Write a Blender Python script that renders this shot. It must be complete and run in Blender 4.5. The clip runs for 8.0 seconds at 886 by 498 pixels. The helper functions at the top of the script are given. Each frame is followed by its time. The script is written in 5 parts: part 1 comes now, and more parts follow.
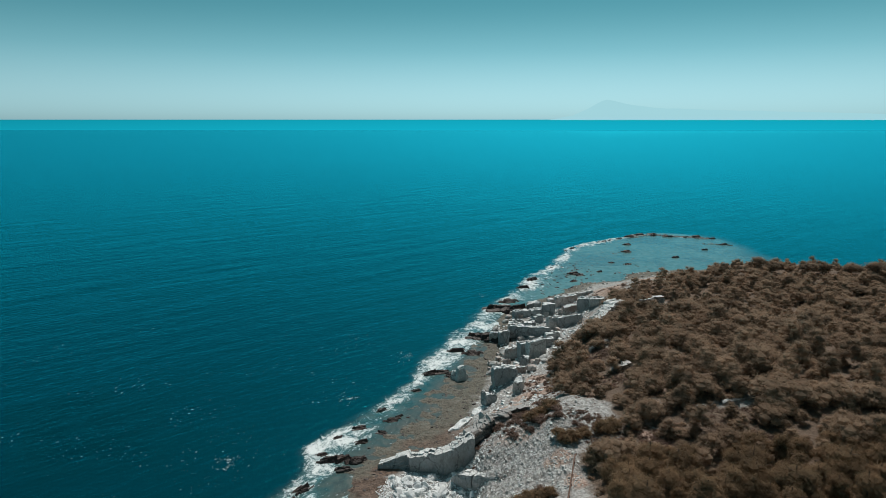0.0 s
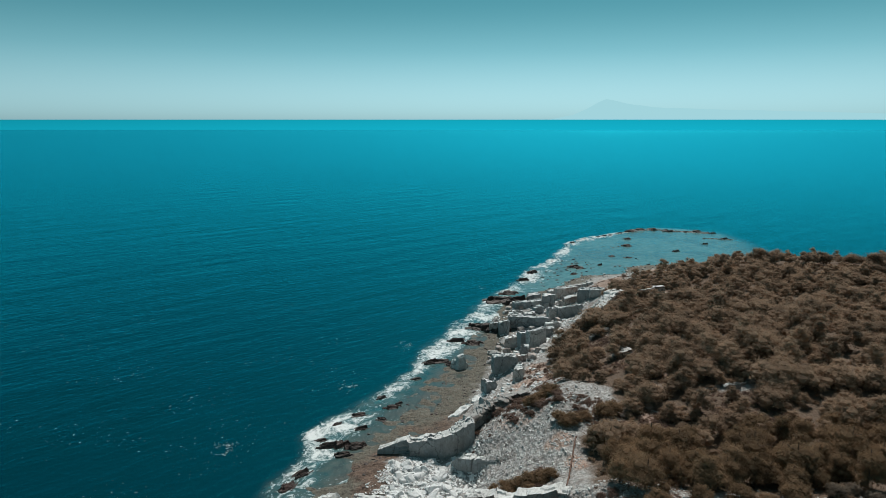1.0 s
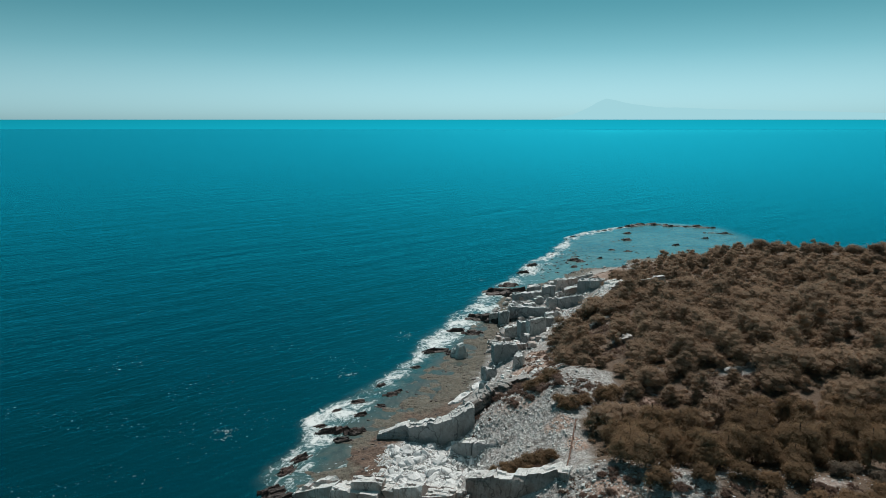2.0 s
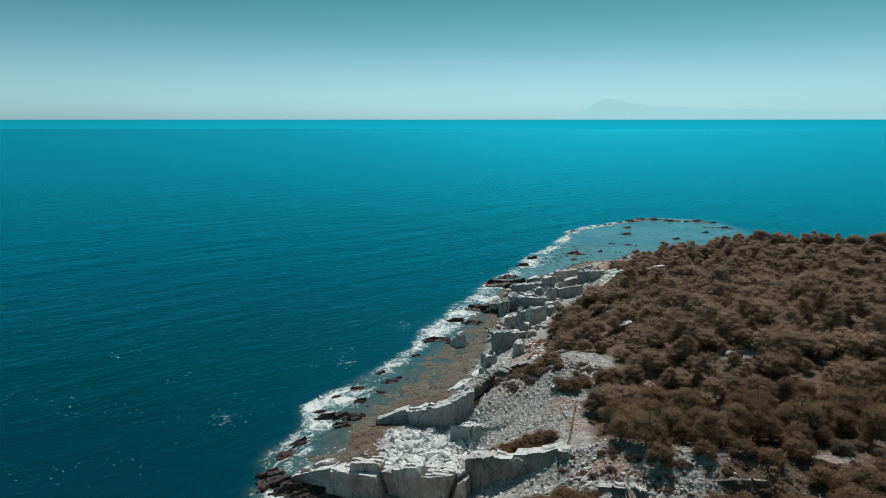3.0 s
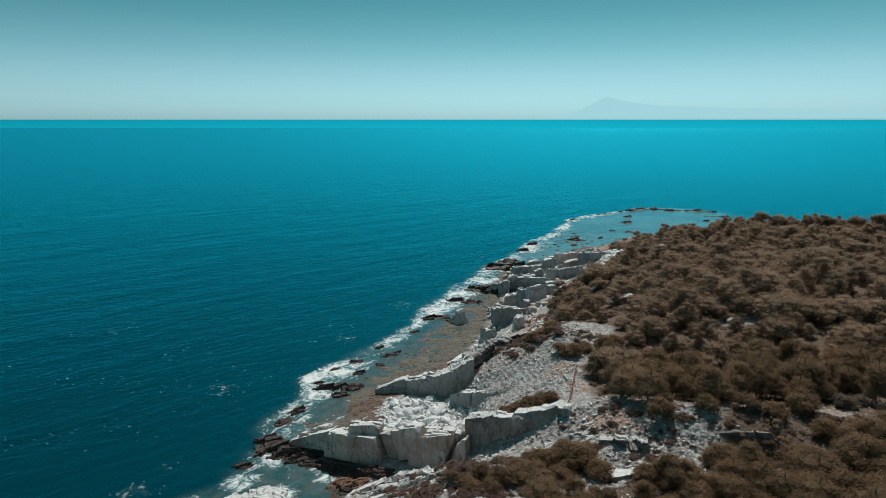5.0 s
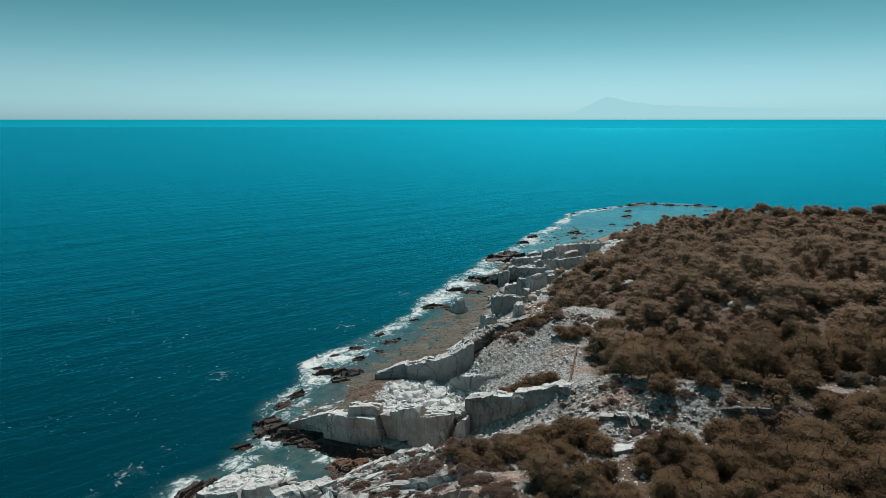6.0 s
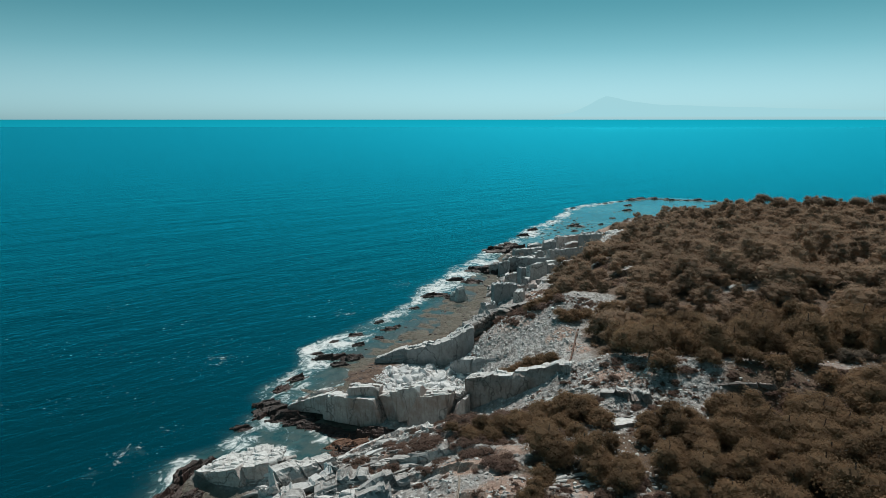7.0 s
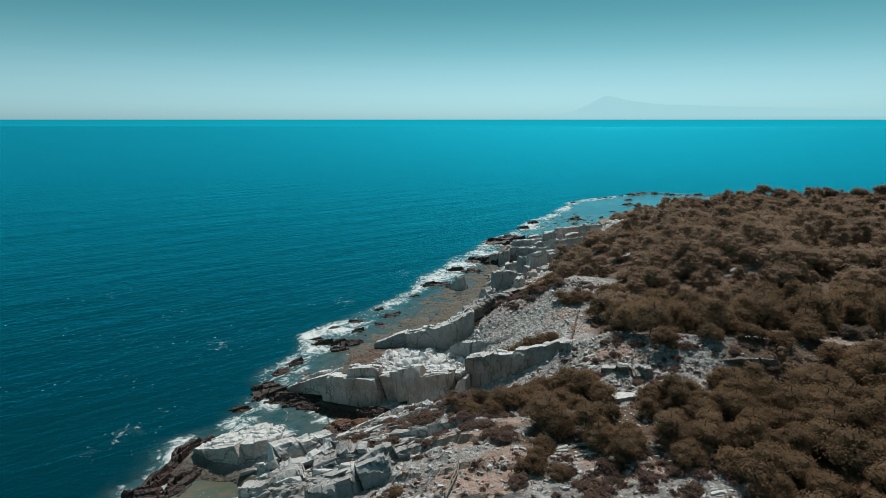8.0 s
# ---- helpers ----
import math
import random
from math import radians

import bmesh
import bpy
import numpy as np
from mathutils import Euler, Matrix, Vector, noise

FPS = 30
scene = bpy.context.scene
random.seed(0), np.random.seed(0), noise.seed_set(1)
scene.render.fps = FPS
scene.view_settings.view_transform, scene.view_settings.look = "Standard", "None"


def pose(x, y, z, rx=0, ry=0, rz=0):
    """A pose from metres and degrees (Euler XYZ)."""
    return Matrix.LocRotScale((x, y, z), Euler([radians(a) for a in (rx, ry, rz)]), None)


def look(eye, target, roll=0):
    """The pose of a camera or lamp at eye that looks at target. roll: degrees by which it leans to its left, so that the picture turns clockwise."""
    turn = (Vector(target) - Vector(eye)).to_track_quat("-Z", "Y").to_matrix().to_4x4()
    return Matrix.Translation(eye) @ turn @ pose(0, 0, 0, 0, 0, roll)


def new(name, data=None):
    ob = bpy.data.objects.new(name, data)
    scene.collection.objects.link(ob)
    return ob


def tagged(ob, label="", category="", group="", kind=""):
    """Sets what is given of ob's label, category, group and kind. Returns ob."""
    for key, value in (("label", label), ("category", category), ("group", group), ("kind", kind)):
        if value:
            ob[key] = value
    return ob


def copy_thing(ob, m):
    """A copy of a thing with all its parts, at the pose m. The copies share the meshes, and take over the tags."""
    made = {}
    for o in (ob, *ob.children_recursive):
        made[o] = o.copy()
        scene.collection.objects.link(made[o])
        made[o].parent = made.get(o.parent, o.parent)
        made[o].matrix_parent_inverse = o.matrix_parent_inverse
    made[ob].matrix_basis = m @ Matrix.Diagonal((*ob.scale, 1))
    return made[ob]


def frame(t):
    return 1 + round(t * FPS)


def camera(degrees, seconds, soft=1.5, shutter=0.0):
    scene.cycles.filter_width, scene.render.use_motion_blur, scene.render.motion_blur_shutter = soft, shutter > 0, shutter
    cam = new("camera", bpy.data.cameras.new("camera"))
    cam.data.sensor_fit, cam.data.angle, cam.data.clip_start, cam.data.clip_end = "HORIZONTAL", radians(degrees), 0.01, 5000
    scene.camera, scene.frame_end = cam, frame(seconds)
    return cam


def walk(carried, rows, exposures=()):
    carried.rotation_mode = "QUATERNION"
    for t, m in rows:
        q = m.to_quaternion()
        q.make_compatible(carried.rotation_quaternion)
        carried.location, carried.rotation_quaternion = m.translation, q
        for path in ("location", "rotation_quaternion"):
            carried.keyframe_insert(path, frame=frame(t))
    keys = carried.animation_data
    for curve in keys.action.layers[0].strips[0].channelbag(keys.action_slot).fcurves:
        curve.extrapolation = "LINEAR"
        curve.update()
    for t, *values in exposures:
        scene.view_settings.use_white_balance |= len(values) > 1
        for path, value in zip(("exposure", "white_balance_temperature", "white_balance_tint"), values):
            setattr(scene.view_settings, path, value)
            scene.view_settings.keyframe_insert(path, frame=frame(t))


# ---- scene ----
cam = camera(70, 8.0, soft=0.8)
# a steady descent with a slight drift, the gaze held 11.6 degrees below the horizon
PATH = [(0.0, pose(0.0, 0.0, 80.0, 78.44)), (1.0, pose(0.03, -0.17, 76.34, 78.44)), (2.0, pose(0.1, -0.29, 72.68, 78.44)),
        (3.0, pose(0.18, -0.42, 69.01, 78.44)), (4.0, pose(0.25, -0.61, 65.36, 78.44)), (5.0, pose(0.3, -0.85, 61.76, 78.44)),
        (6.0, pose(0.33, -1.08, 58.2, 78.44)), (7.0, pose(0.33, -1.34, 54.62, 78.44)), (8.0, pose(0.32, -1.56, 51.03, 78.44))]
walk(cam, PATH, ((0.0, 0.2), (8.0, 0.2)))


# ---------------------------------------------------------------- light
SUN_AZ, SUN_EL = radians(15), radians(56)          # ahead of the camera and to the right, early on a summer afternoon
world = bpy.data.worlds.new("sky")
scene.world = world
world.use_nodes = True
wn, wl = world.node_tree.nodes, world.node_tree.links
wn.clear()


sky = wn.new("ShaderNodeTexSky")
sky.sky_type, sky.sun_disc = "NISHITA", False
sky.sun_elevation, sky.sun_rotation = SUN_EL, SUN_AZ
sky.air_density, sky.dust_density, sky.ozone_density = 1.0, 0.6, 1.0
coord = wn.new("ShaderNodeTexCoord")
split = wn.new("ShaderNodeSeparateXYZ")
wl.new(coord.outputs["Generated"], split.inputs[0])
# summer haze: pale and dense at the horizon, clearing to teal above
haze = wn.new("ShaderNodeValToRGB")
haze.color_ramp.interpolation = "B_SPLINE"
level = wn.new("ShaderNodeMath")
level.operation = "ABSOLUTE"
wl.new(split.outputs["Z"], level.inputs[0])
wl.new(level.outputs[0], haze.inputs["Fac"])
upward = wn.new("ShaderNodeCombineXYZ")
for axis, source in (("X", split.outputs["X"]), ("Y", split.outputs["Y"]), ("Z", level.outputs[0])):
    wl.new(source, upward.inputs[axis])
wl.new(upward.outputs[0], sky.inputs["Vector"])
SKY_STOPS = ((0.0, (0.53, 0.87, 0.92)), (0.05, (0.43, 0.77, 0.85)), (0.10, (0.27, 0.67, 0.78)), (0.18, (0.08, 0.41, 0.52)), (0.45, (0.20, 0.62, 0.75)), (1.0, (0.4, 0.75, 0.9)))
ramp = haze.color_ramp.elements
while len(ramp) < len(SKY_STOPS):
    ramp.new(0.5)
for e, (p, c) in zip(ramp, SKY_STOPS):
    e.position, e.color = p, (*c, 1)
tint = wn.new("ShaderNodeMix")
tint.data_type, tint.blend_type = "RGBA", "MULTIPLY"
tint.inputs["Factor"].default_value = 1.0
grey = wn.new("ShaderNodeRGBToBW")
wl.new(sky.outputs[0], grey.inputs[0])
wl.new(grey.outputs[0], tint.inputs["A"])
wl.new(haze.outputs[0], tint.inputs["B"])
# below the horizon the open sea goes on past the end of the built sheet and mirrors the sky
below = wn.new("ShaderNodeMath")
below.operation = "LESS_THAN"
below.inputs[1].default_value = 0.0
wl.new(split.outputs["Z"], below.inputs[0])
sea_mix = wn.new("ShaderNodeMix")
sea_mix.data_type, sea_mix.blend_type = "RGBA", "MULTIPLY"
wl.new(below.outputs[0], sea_mix.inputs["Factor"])
wl.new(tint.outputs["Result"], sea_mix.inputs["A"])
sea_mix.inputs["B"].default_value = (0.017, 0.635, 0.803, 1)
back = wn.new("ShaderNodeBackground")
back.inputs["Strength"].default_value = 0.093
wl.new(sea_mix.outputs["Result"], back.inputs["Color"])
wout = wn.new("ShaderNodeOutputWorld")
wl.new(back.outputs[0], wout.inputs[0])

sun_data = bpy.data.lights.new("sun", "SUN")
sun_data.energy, sun_data.angle, sun_data.color = 3.2, radians(0.55), (1.0, 0.95, 0.88)
sun = new("sun", sun_data)
sun.matrix_world = look((math.sin(SUN_AZ) * math.cos(SUN_EL) * 400, math.cos(SUN_AZ) * math.cos(SUN_EL) * 400, math.sin(SUN_EL) * 400), (0, 0, 0))


# ---------------------------------------------------------------- materials
class Mat:
    """A small node builder for a procedural material."""

    def __init__(self, name, rough=0.9, spec=0.3):
        self.m = bpy.data.materials.new(name)
        self.m.use_nodes = True
        self.n, self.l = self.m.node_tree.nodes, self.m.node_tree.links
        self.bsdf = self.n["Principled BSDF"]
        self.bsdf.inputs["Roughness"].default_value = rough
        self.bsdf.inputs["Specular IOR Level"].default_value = spec
        self.pos = self.n.new("ShaderNodeNewGeometry").outputs["Position"]

    def scaled(self, sx, sy, sz):
        v = self.n.new("ShaderNodeVectorMath")
        v.operation = "MULTIPLY"
        self.l.new(self.pos, v.inputs[0])
        v.inputs[1].default_value = (sx, sy, sz)
        return v.outputs[0]

    def noise(self, scale, detail=4, rough=0.6, vec=None, warp=0.0):
        t = self.n.new("ShaderNodeTexNoise")
        t.inputs["Scale"].default_value, t.inputs["Detail"].default_value, t.inputs["Roughness"].default_value = scale, detail, rough
        t.inputs["Distortion"].default_value = warp
        self.l.new(vec or self.pos, t.inputs["Vector"])
        return t.outputs["Fac"]

    def cells(self, scale, vec=None, feature="DISTANCE_TO_EDGE"):
        t = self.n.new("ShaderNodeTexVoronoi")
        t.feature = feature
        t.inputs["Scale"].default_value = scale
        self.l.new(vec or self.pos, t.inputs["Vector"])
        return t.outputs["Distance"]

    def ramp(self, fac, *stops):
        r = self.n.new("ShaderNodeValToRGB")
        while len(r.color_ramp.elements) < len(stops):
            r.color_ramp.elements.new(0.5)
        for e, (p, c) in zip(r.color_ramp.elements, stops):
            e.position = p
            e.color = (*c, 1) if isinstance(c, tuple) else (c, c, c, 1)
        self.l.new(fac, r.inputs["Fac"])
        return r.outputs["Color"]

    def mix(self, fac, a, b, how="MIX"):
        x = self.n.new("ShaderNodeMix")
        x.data_type, x.blend_type = "RGBA", how
        for sock, v in ((x.inputs["Factor"], fac), (x.inputs["A"], a), (x.inputs["B"], b)):
            if isinstance(v, (int, float)):
                sock.default_value = v
            elif isinstance(v, tuple):
                sock.default_value = (*v, 1)
            else:
                self.l.new(v, sock)
        return x.outputs["Result"]

    def math(self, op, a, b=0.0):
        x = self.n.new("ShaderNodeMath")
        x.operation = op
        for sock, v in zip(x.inputs, (a, b)):
            if isinstance(v, (int, float)):
                sock.default_value = v
            else:
                self.l.new(v, sock)
        return x.outputs[0]

    def attr(self, name):
        a = self.n.new("ShaderNodeAttribute")
        a.attribute_name = name
        return a.outputs["Fac"]

    def object_random(self):
        return self.n.new("ShaderNodeObjectInfo").outputs["Random"]

    def island_random(self):
        return self.n.new("ShaderNodeNewGeometry").outputs["Random Per Island"]

    def bump(self, height, strength, distance):
        b = self.n.new("ShaderNodeBump")
        b.inputs["Strength"].default_value, b.inputs["Distance"].default_value = strength, distance
        self.l.new(height, b.inputs["Height"])
        self.l.new(b.outputs[0], self.bsdf.inputs["Normal"])

    def colour(self, c):
        if isinstance(c, tuple):
            self.bsdf.inputs["Base Color"].default_value = (*c, 1)
        else:
            self.l.new(c, self.bsdf.inputs["Base Color"])
        return self.m


def marble_material(name, light, dark, stain, stain_amount, wet=False, pieces=False):
    k = Mat(name, 0.55 if wet else 0.85, 0.3)
    big = k.noise(0.22, 5, 0.6)
    fine = k.noise(2.2, 6, 0.7)
    streak = k.noise(1.0, 5, 0.65, k.scaled(1.6, 1.6, 0.28), 0.8)
    c = k.mix(k.ramp(fine, (0.3, 0.0), (0.7, 1.0)), dark, light)
    c = k.mix(k.math("MULTIPLY", k.ramp(big, (0.42, 0.0), (0.68, 1.0)), stain_amount), c, stain)
    c = k.mix(k.math("MULTIPLY", k.ramp(streak, (0.52, 0.0), (0.72, 1.0)), stain_amount), c, tuple(x * 0.6 for x in stain))
    bent = k.n.new("ShaderNodeTexNoise")
    bent.inputs["Scale"].default_value, bent.inputs["Detail"].default_value = 0.5, 5
    k.l.new(k.pos, bent.inputs["Vector"])
    shift = k.n.new("ShaderNodeVectorMath")
    shift.operation = "MULTIPLY_ADD"
    k.l.new(bent.outputs["Color"], shift.inputs[0])
    shift.inputs[1].default_value = (2.2, 2.2, 2.2)
    k.l.new(k.scaled(0.8, 0.8, 0.35), shift.inputs[2])
    seams = k.cells(0.22, shift.outputs[0])
    c = k.mix(k.ramp(seams, (0.0, 0.85), (0.022, 0.0)), c, tuple(x * 0.3 for x in dark))
    if pieces:                                        # loose pieces differ from one another
        c = k.mix(k.ramp(k.island_random(), (0.2, 0.7), (0.7, 0.0)), c, k.mix(k.island_random(), (0.19, 0.17, 0.16), (0.36, 0.345, 0.335)))
        c = k.mix(k.math("MULTIPLY", k.object_random(), 0.35), c, (0.36, 0.35, 0.34))
    k.bump(k.math("ADD", fine, k.math("MULTIPLY", k.noise(9, 4, 0.7), 0.4)), 0.7, 0.12)
    return k.colour(c)


M_marble = marble_material("white_marble", (0.76, 0.76, 0.75), (0.53, 0.53, 0.52), (0.29, 0.25, 0.23), 0.36)
M_rubble = marble_material("broken_marble", (0.78, 0.78, 0.77), (0.50, 0.50, 0.49), (0.29, 0.25, 0.23), 0.35, pieces=True)
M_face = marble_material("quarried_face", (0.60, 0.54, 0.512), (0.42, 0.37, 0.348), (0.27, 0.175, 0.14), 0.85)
M_fresh = marble_material("fresh_marble", (0.78, 0.785, 0.785), (0.57, 0.575, 0.575), (0.42, 0.39, 0.37), 0.15)
M_flake = marble_material("grey_flakes", (0.67, 0.665, 0.65), (0.42, 0.415, 0.405), (0.16, 0.13, 0.115), 0.5, pieces=True)
M_greytop = marble_material("greyed_marble", (0.60, 0.59, 0.575), (0.36, 0.35, 0.34), (0.20, 0.16, 0.14), 0.5)
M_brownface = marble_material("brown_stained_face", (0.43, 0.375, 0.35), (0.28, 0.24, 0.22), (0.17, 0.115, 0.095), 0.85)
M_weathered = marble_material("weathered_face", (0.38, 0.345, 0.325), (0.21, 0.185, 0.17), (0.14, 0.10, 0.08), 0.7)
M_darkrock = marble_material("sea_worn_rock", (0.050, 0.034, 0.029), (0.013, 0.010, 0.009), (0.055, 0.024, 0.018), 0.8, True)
# cut marble with the shade of its faces put into the colour
M_shadeface = marble_material("shaded_cut_face", (0.345, 0.365, 0.37), (0.23, 0.245, 0.25), (0.16, 0.145, 0.135), 0.5)
M_redrock = marble_material("iron_stained_rock", (0.27, 0.15, 0.10), (0.13, 0.075, 0.055), (0.10, 0.05, 0.035), 0.6)


def ground_material():
    """One sheet of ground: marble and rubble, trodden earth, forest litter and the wave-cut shelf, by what lies there."""
    k = Mat("coastal_ground", 0.9, 0.25)
    fine, mid, big = k.noise(3.0, 6, 0.7), k.noise(0.8, 5, 0.65), k.noise(0.12, 4, 0.6)
    chips = k.cells(1.6, None, "F1")
    rock = k.mix(k.ramp(fine, (0.32, 0.0), (0.66, 1.0)), (0.27, 0.265, 0.26), (0.54, 0.54, 0.525))
    rock = k.mix(k.math("MULTIPLY", k.ramp(mid, (0.44, 0.0), (0.62, 1.0)), 0.6), rock, (0.24, 0.20, 0.18))
    rock = k.mix(k.math("MULTIPLY", k.ramp(k.noise(0.3, 5, 0.7), (0.48, 0.0), (0.6, 1.0)), 0.5), rock, (0.16, 0.12, 0.10))
    rock = k.mix(k.ramp(chips, (0.45, 0.0), (0.75, 0.55)), rock, (0.16, 0.15, 0.145))
    earth = k.mix(k.ramp(mid, (0.35, 0.0), (0.65, 1.0)), (0.40, 0.30, 0.25), (0.30, 0.185, 0.14))
    earth = k.mix(k.ramp(fine, (0.55, 0.0), (0.7, 0.8)), earth, (0.46, 0.42, 0.38))
    litter = k.mix(k.ramp(fine, (0.35, 0.0), (0.7, 1.0)), (0.09, 0.062, 0.044), (0.17, 0.12, 0.09))
    shelf = k.mix(k.ramp(mid, (0.35, 0.0), (0.7, 1.0)), (0.080, 0.073, 0.060), (0.160, 0.141, 0.115))
    shelf = k.mix(k.ramp(k.noise(0.5, 5, 0.7, None, 1.0), (0.5, 0.0), (0.62, 1.0)), shelf, (0.135, 0.135, 0.115))
    shelf = k.mix(k.ramp(k.noise(0.9, 6, 0.75, k.scaled(1.3, 0.35, 1.0), 0.6), (0.5, 0.0), (0.66, 0.8)), shelf, (0.175, 0.15, 0.12))
    shelf = k.mix(k.ramp(fine, (0.62, 0.0), (0.75, 0.6)), shelf, (0.25, 0.215, 0.18))
    c = k.mix(k.attr("earth"), rock, earth)
    c = k.mix(k.attr("litter"), c, litter)
    c = k.mix(k.attr("shelf"), c, shelf)
    iron = k.mix(k.ramp(mid, (0.35, 0.0), (0.65, 1.0)), (0.080, 0.054, 0.043), (0.185, 0.125, 0.096))
    iron = k.mix(k.ramp(fine, (0.6, 0.0), (0.74, 0.7)), iron, (0.28, 0.23, 0.19))
    c = k.mix(k.attr("iron"), c, iron)
    k.bump(k.math("ADD", fine, k.math("MULTIPLY", chips, -0.8)), 0.9, 0.25)
    return k.colour(c)


M_ground = ground_material()


def foliage_material(name, a, b, c, rough=0.75, by_tree=False):
    """Needles or leaves in three tones: tree by tree, then tuft by tuft."""
    k = Mat(name, rough, 0.15)
    own = k.attr("tree") if by_tree else k.object_random()
    base = k.mix(own, a, b)
    base = k.mix(k.ramp(own, (0.0, 0.55), (0.3, 0.0)), base, tuple(x * 0.45 for x in a))
    base = k.mix(k.math("MULTIPLY", k.island_random(), 0.6), base, c)
    base = k.mix(k.ramp(k.noise(0.05, 3), (0.35, 0.0), (0.7, 0.5)), base, a)
    base = k.mix(k.ramp(k.noise(0.16, 2), (0.54, 0.0), (0.66, 0.55)), base, tuple(x * 0.5 for x in a))
    thin = k.n.new("ShaderNodeBsdfTranslucent")
    k.l.new(base, thin.inputs["Color"])
    both = k.n.new("ShaderNodeMixShader")
    both.inputs[0].default_value = 0.6
    k.l.new(k.bsdf.outputs[0], both.inputs[1])
    k.l.new(thin.outputs[0], both.inputs[2])
    k.l.new(both.outputs[0], k.n["Material Output"].inputs["Surface"])
    return k.colour(base)


M_needles = foliage_material("pine_needles", (0.21, 0.138, 0.084), (0.295, 0.194, 0.120), (0.365, 0.236, 0.136))
M_farneedles = foliage_material("far_pine_needles", (0.30, 0.208, 0.146), (0.41, 0.292, 0.205), (0.46, 0.328, 0.230), by_tree=True)
M_scrub = foliage_material("scrub_leaves", (0.17, 0.11, 0.085), (0.225, 0.148, 0.125), (0.30, 0.208, 0.17))
M_olive = foliage_material("grey_leaves", (0.19, 0.15, 0.115), (0.24, 0.19, 0.155), (0.30, 0.25, 0.20))
k = Mat("pine_bark", 0.9)
M_bark = k.colour(k.mix(k.ramp(k.noise(6, 4), (0.4, 0.0), (0.6, 1.0)), (0.06, 0.045, 0.038), (0.17, 0.13, 0.11)))
k = Mat("weathered_timber", 0.85)
M_timber = k.colour(k.mix(k.ramp(k.noise(5, 5, 0.7, k.scaled(4, 1, 4)), (0.4, 0.0), (0.65, 1.0)), (0.20, 0.16, 0.13), (0.40, 0.35, 0.30)))
k = Mat("red_brown_timber", 0.85)
M_redtimber = k.colour(k.mix(k.ramp(k.noise(4, 5, 0.7), (0.4, 0.0), (0.65, 1.0)), (0.10, 0.055, 0.04), (0.20, 0.12, 0.09)))


def sea_material():
    k = Mat("sea_water", 0.5)
    k.n.remove(k.bsdf)
    shallow, foam, lagoon = k.attr("shallow"), k.attr("foam"), k.attr("lagoon")
    body = k.mix(k.ramp(k.noise(0.006, 4, 0.6, k.scaled(1.0, 2.2, 1.0)), (0.3, 0.0), (0.7, 1.0)), (0.0, 0.0115, 0.0165), (0.0, 0.018, 0.0245))
    body = k.mix(shallow, body, k.mix(k.ramp(k.noise(0.3, 5, 0.7), (0.4, 0.0), (0.62, 1.0)), (0.024, 0.055, 0.050), (0.078, 0.084, 0.067)))
    sand = k.mix(k.ramp(k.noise(0.5, 5, 0.7, k.scaled(1.0, 0.45, 1.0), 0.8), (0.4, 0.0), (0.62, 1.0)), (0.074, 0.078, 0.064), (0.135, 0.120, 0.096))
    sand = k.mix(k.ramp(k.noise(0.11, 4, 0.6, None, 0.5), (0.42, 0.0), (0.6, 0.6)), sand, (0.10, 0.077, 0.06))
    cracks = k.cells(0.34, k.scaled(1.2, 0.5, 1.0))
    sand = k.mix(k.ramp(cracks, (0.0, 0.4), (0.12, 0.0)), sand, (0.035, 0.031, 0.026))
    sand = k.mix(k.ramp(k.noise(1.7, 5, 0.75, k.scaled(1.0, 0.5, 1.0)), (0.56, 0.0), (0.7, 0.85)), sand, (0.20, 0.175, 0.145))
    sand = k.mix(k.ramp(k.noise(0.09, 3, 0.6, None, 0.4), (0.52, 0.0), (0.66, 0.6)), sand, (0.055, 0.085, 0.08))
    body = k.mix(k.attr("over_shelf"), body, sand)
    body = k.mix(k.attr("pool"), body, k.mix(k.ramp(k.noise(0.35, 5, 0.7, None, 0.6), (0.42, 0.0), (0.6, 1.0)), (0.085, 0.105, 0.072), (0.15, 0.115, 0.075)))
    stones = k.ramp(k.noise(0.28, 5, 0.7, None, 0.6), (0.40, 0.0), (0.62, 1.0))
    body = k.mix(lagoon, body, k.mix(k.ramp(k.noise(0.035, 4, 0.65, None, 0.6), (0.45, 0.0), (0.62, 0.85)), k.mix(stones, (0.105, 0.160, 0.145), (0.165, 0.225, 0.200)), k.mix(stones, (0.075, 0.105, 0.098), (0.12, 0.135, 0.12))))
    # breaking water: torn patches where the swell meets the rocks
    torn = k.math("ADD", k.noise(0.3, 8, 0.75, k.scaled(1.0, 0.8, 1.0), 1.6), k.math("MULTIPLY", k.noise(1.4, 5, 0.75), 0.35))
    mask = k.ramp(k.math("ADD", k.math("MULTIPLY", k.math("SUBTRACT", torn, 0.665), 5.2), k.math("MULTIPLY", k.math("SUBTRACT", foam, 0.74), 1.6)), (0.04, 0.0), (0.34, 0.42), (0.85, 1.0))
    # stirred, milky water round the breakers
    milk = k.ramp(k.math("ADD", foam, k.math("MULTIPLY", k.math("SUBTRACT", k.noise(0.16, 5, 0.65, None, 0.8), 0.5), 0.9)), (0.5, 0.0), (1.1, 0.8))
    body = k.mix(milk, body, (0.075, 0.135, 0.135))
    # sun glints on the near water, painted as small white dots
    glint_dots = k.ramp(k.noise(1.1, 3, 0.5, k.scaled(1.0, 1.3, 1.0)), (0.68, 0.0), (0.71, 1.0))
    glint_dots = k.math("MULTIPLY", glint_dots, k.ramp(k.noise(0.045, 3, 0.5), (0.5, 0.0), (0.62, 0.8)))
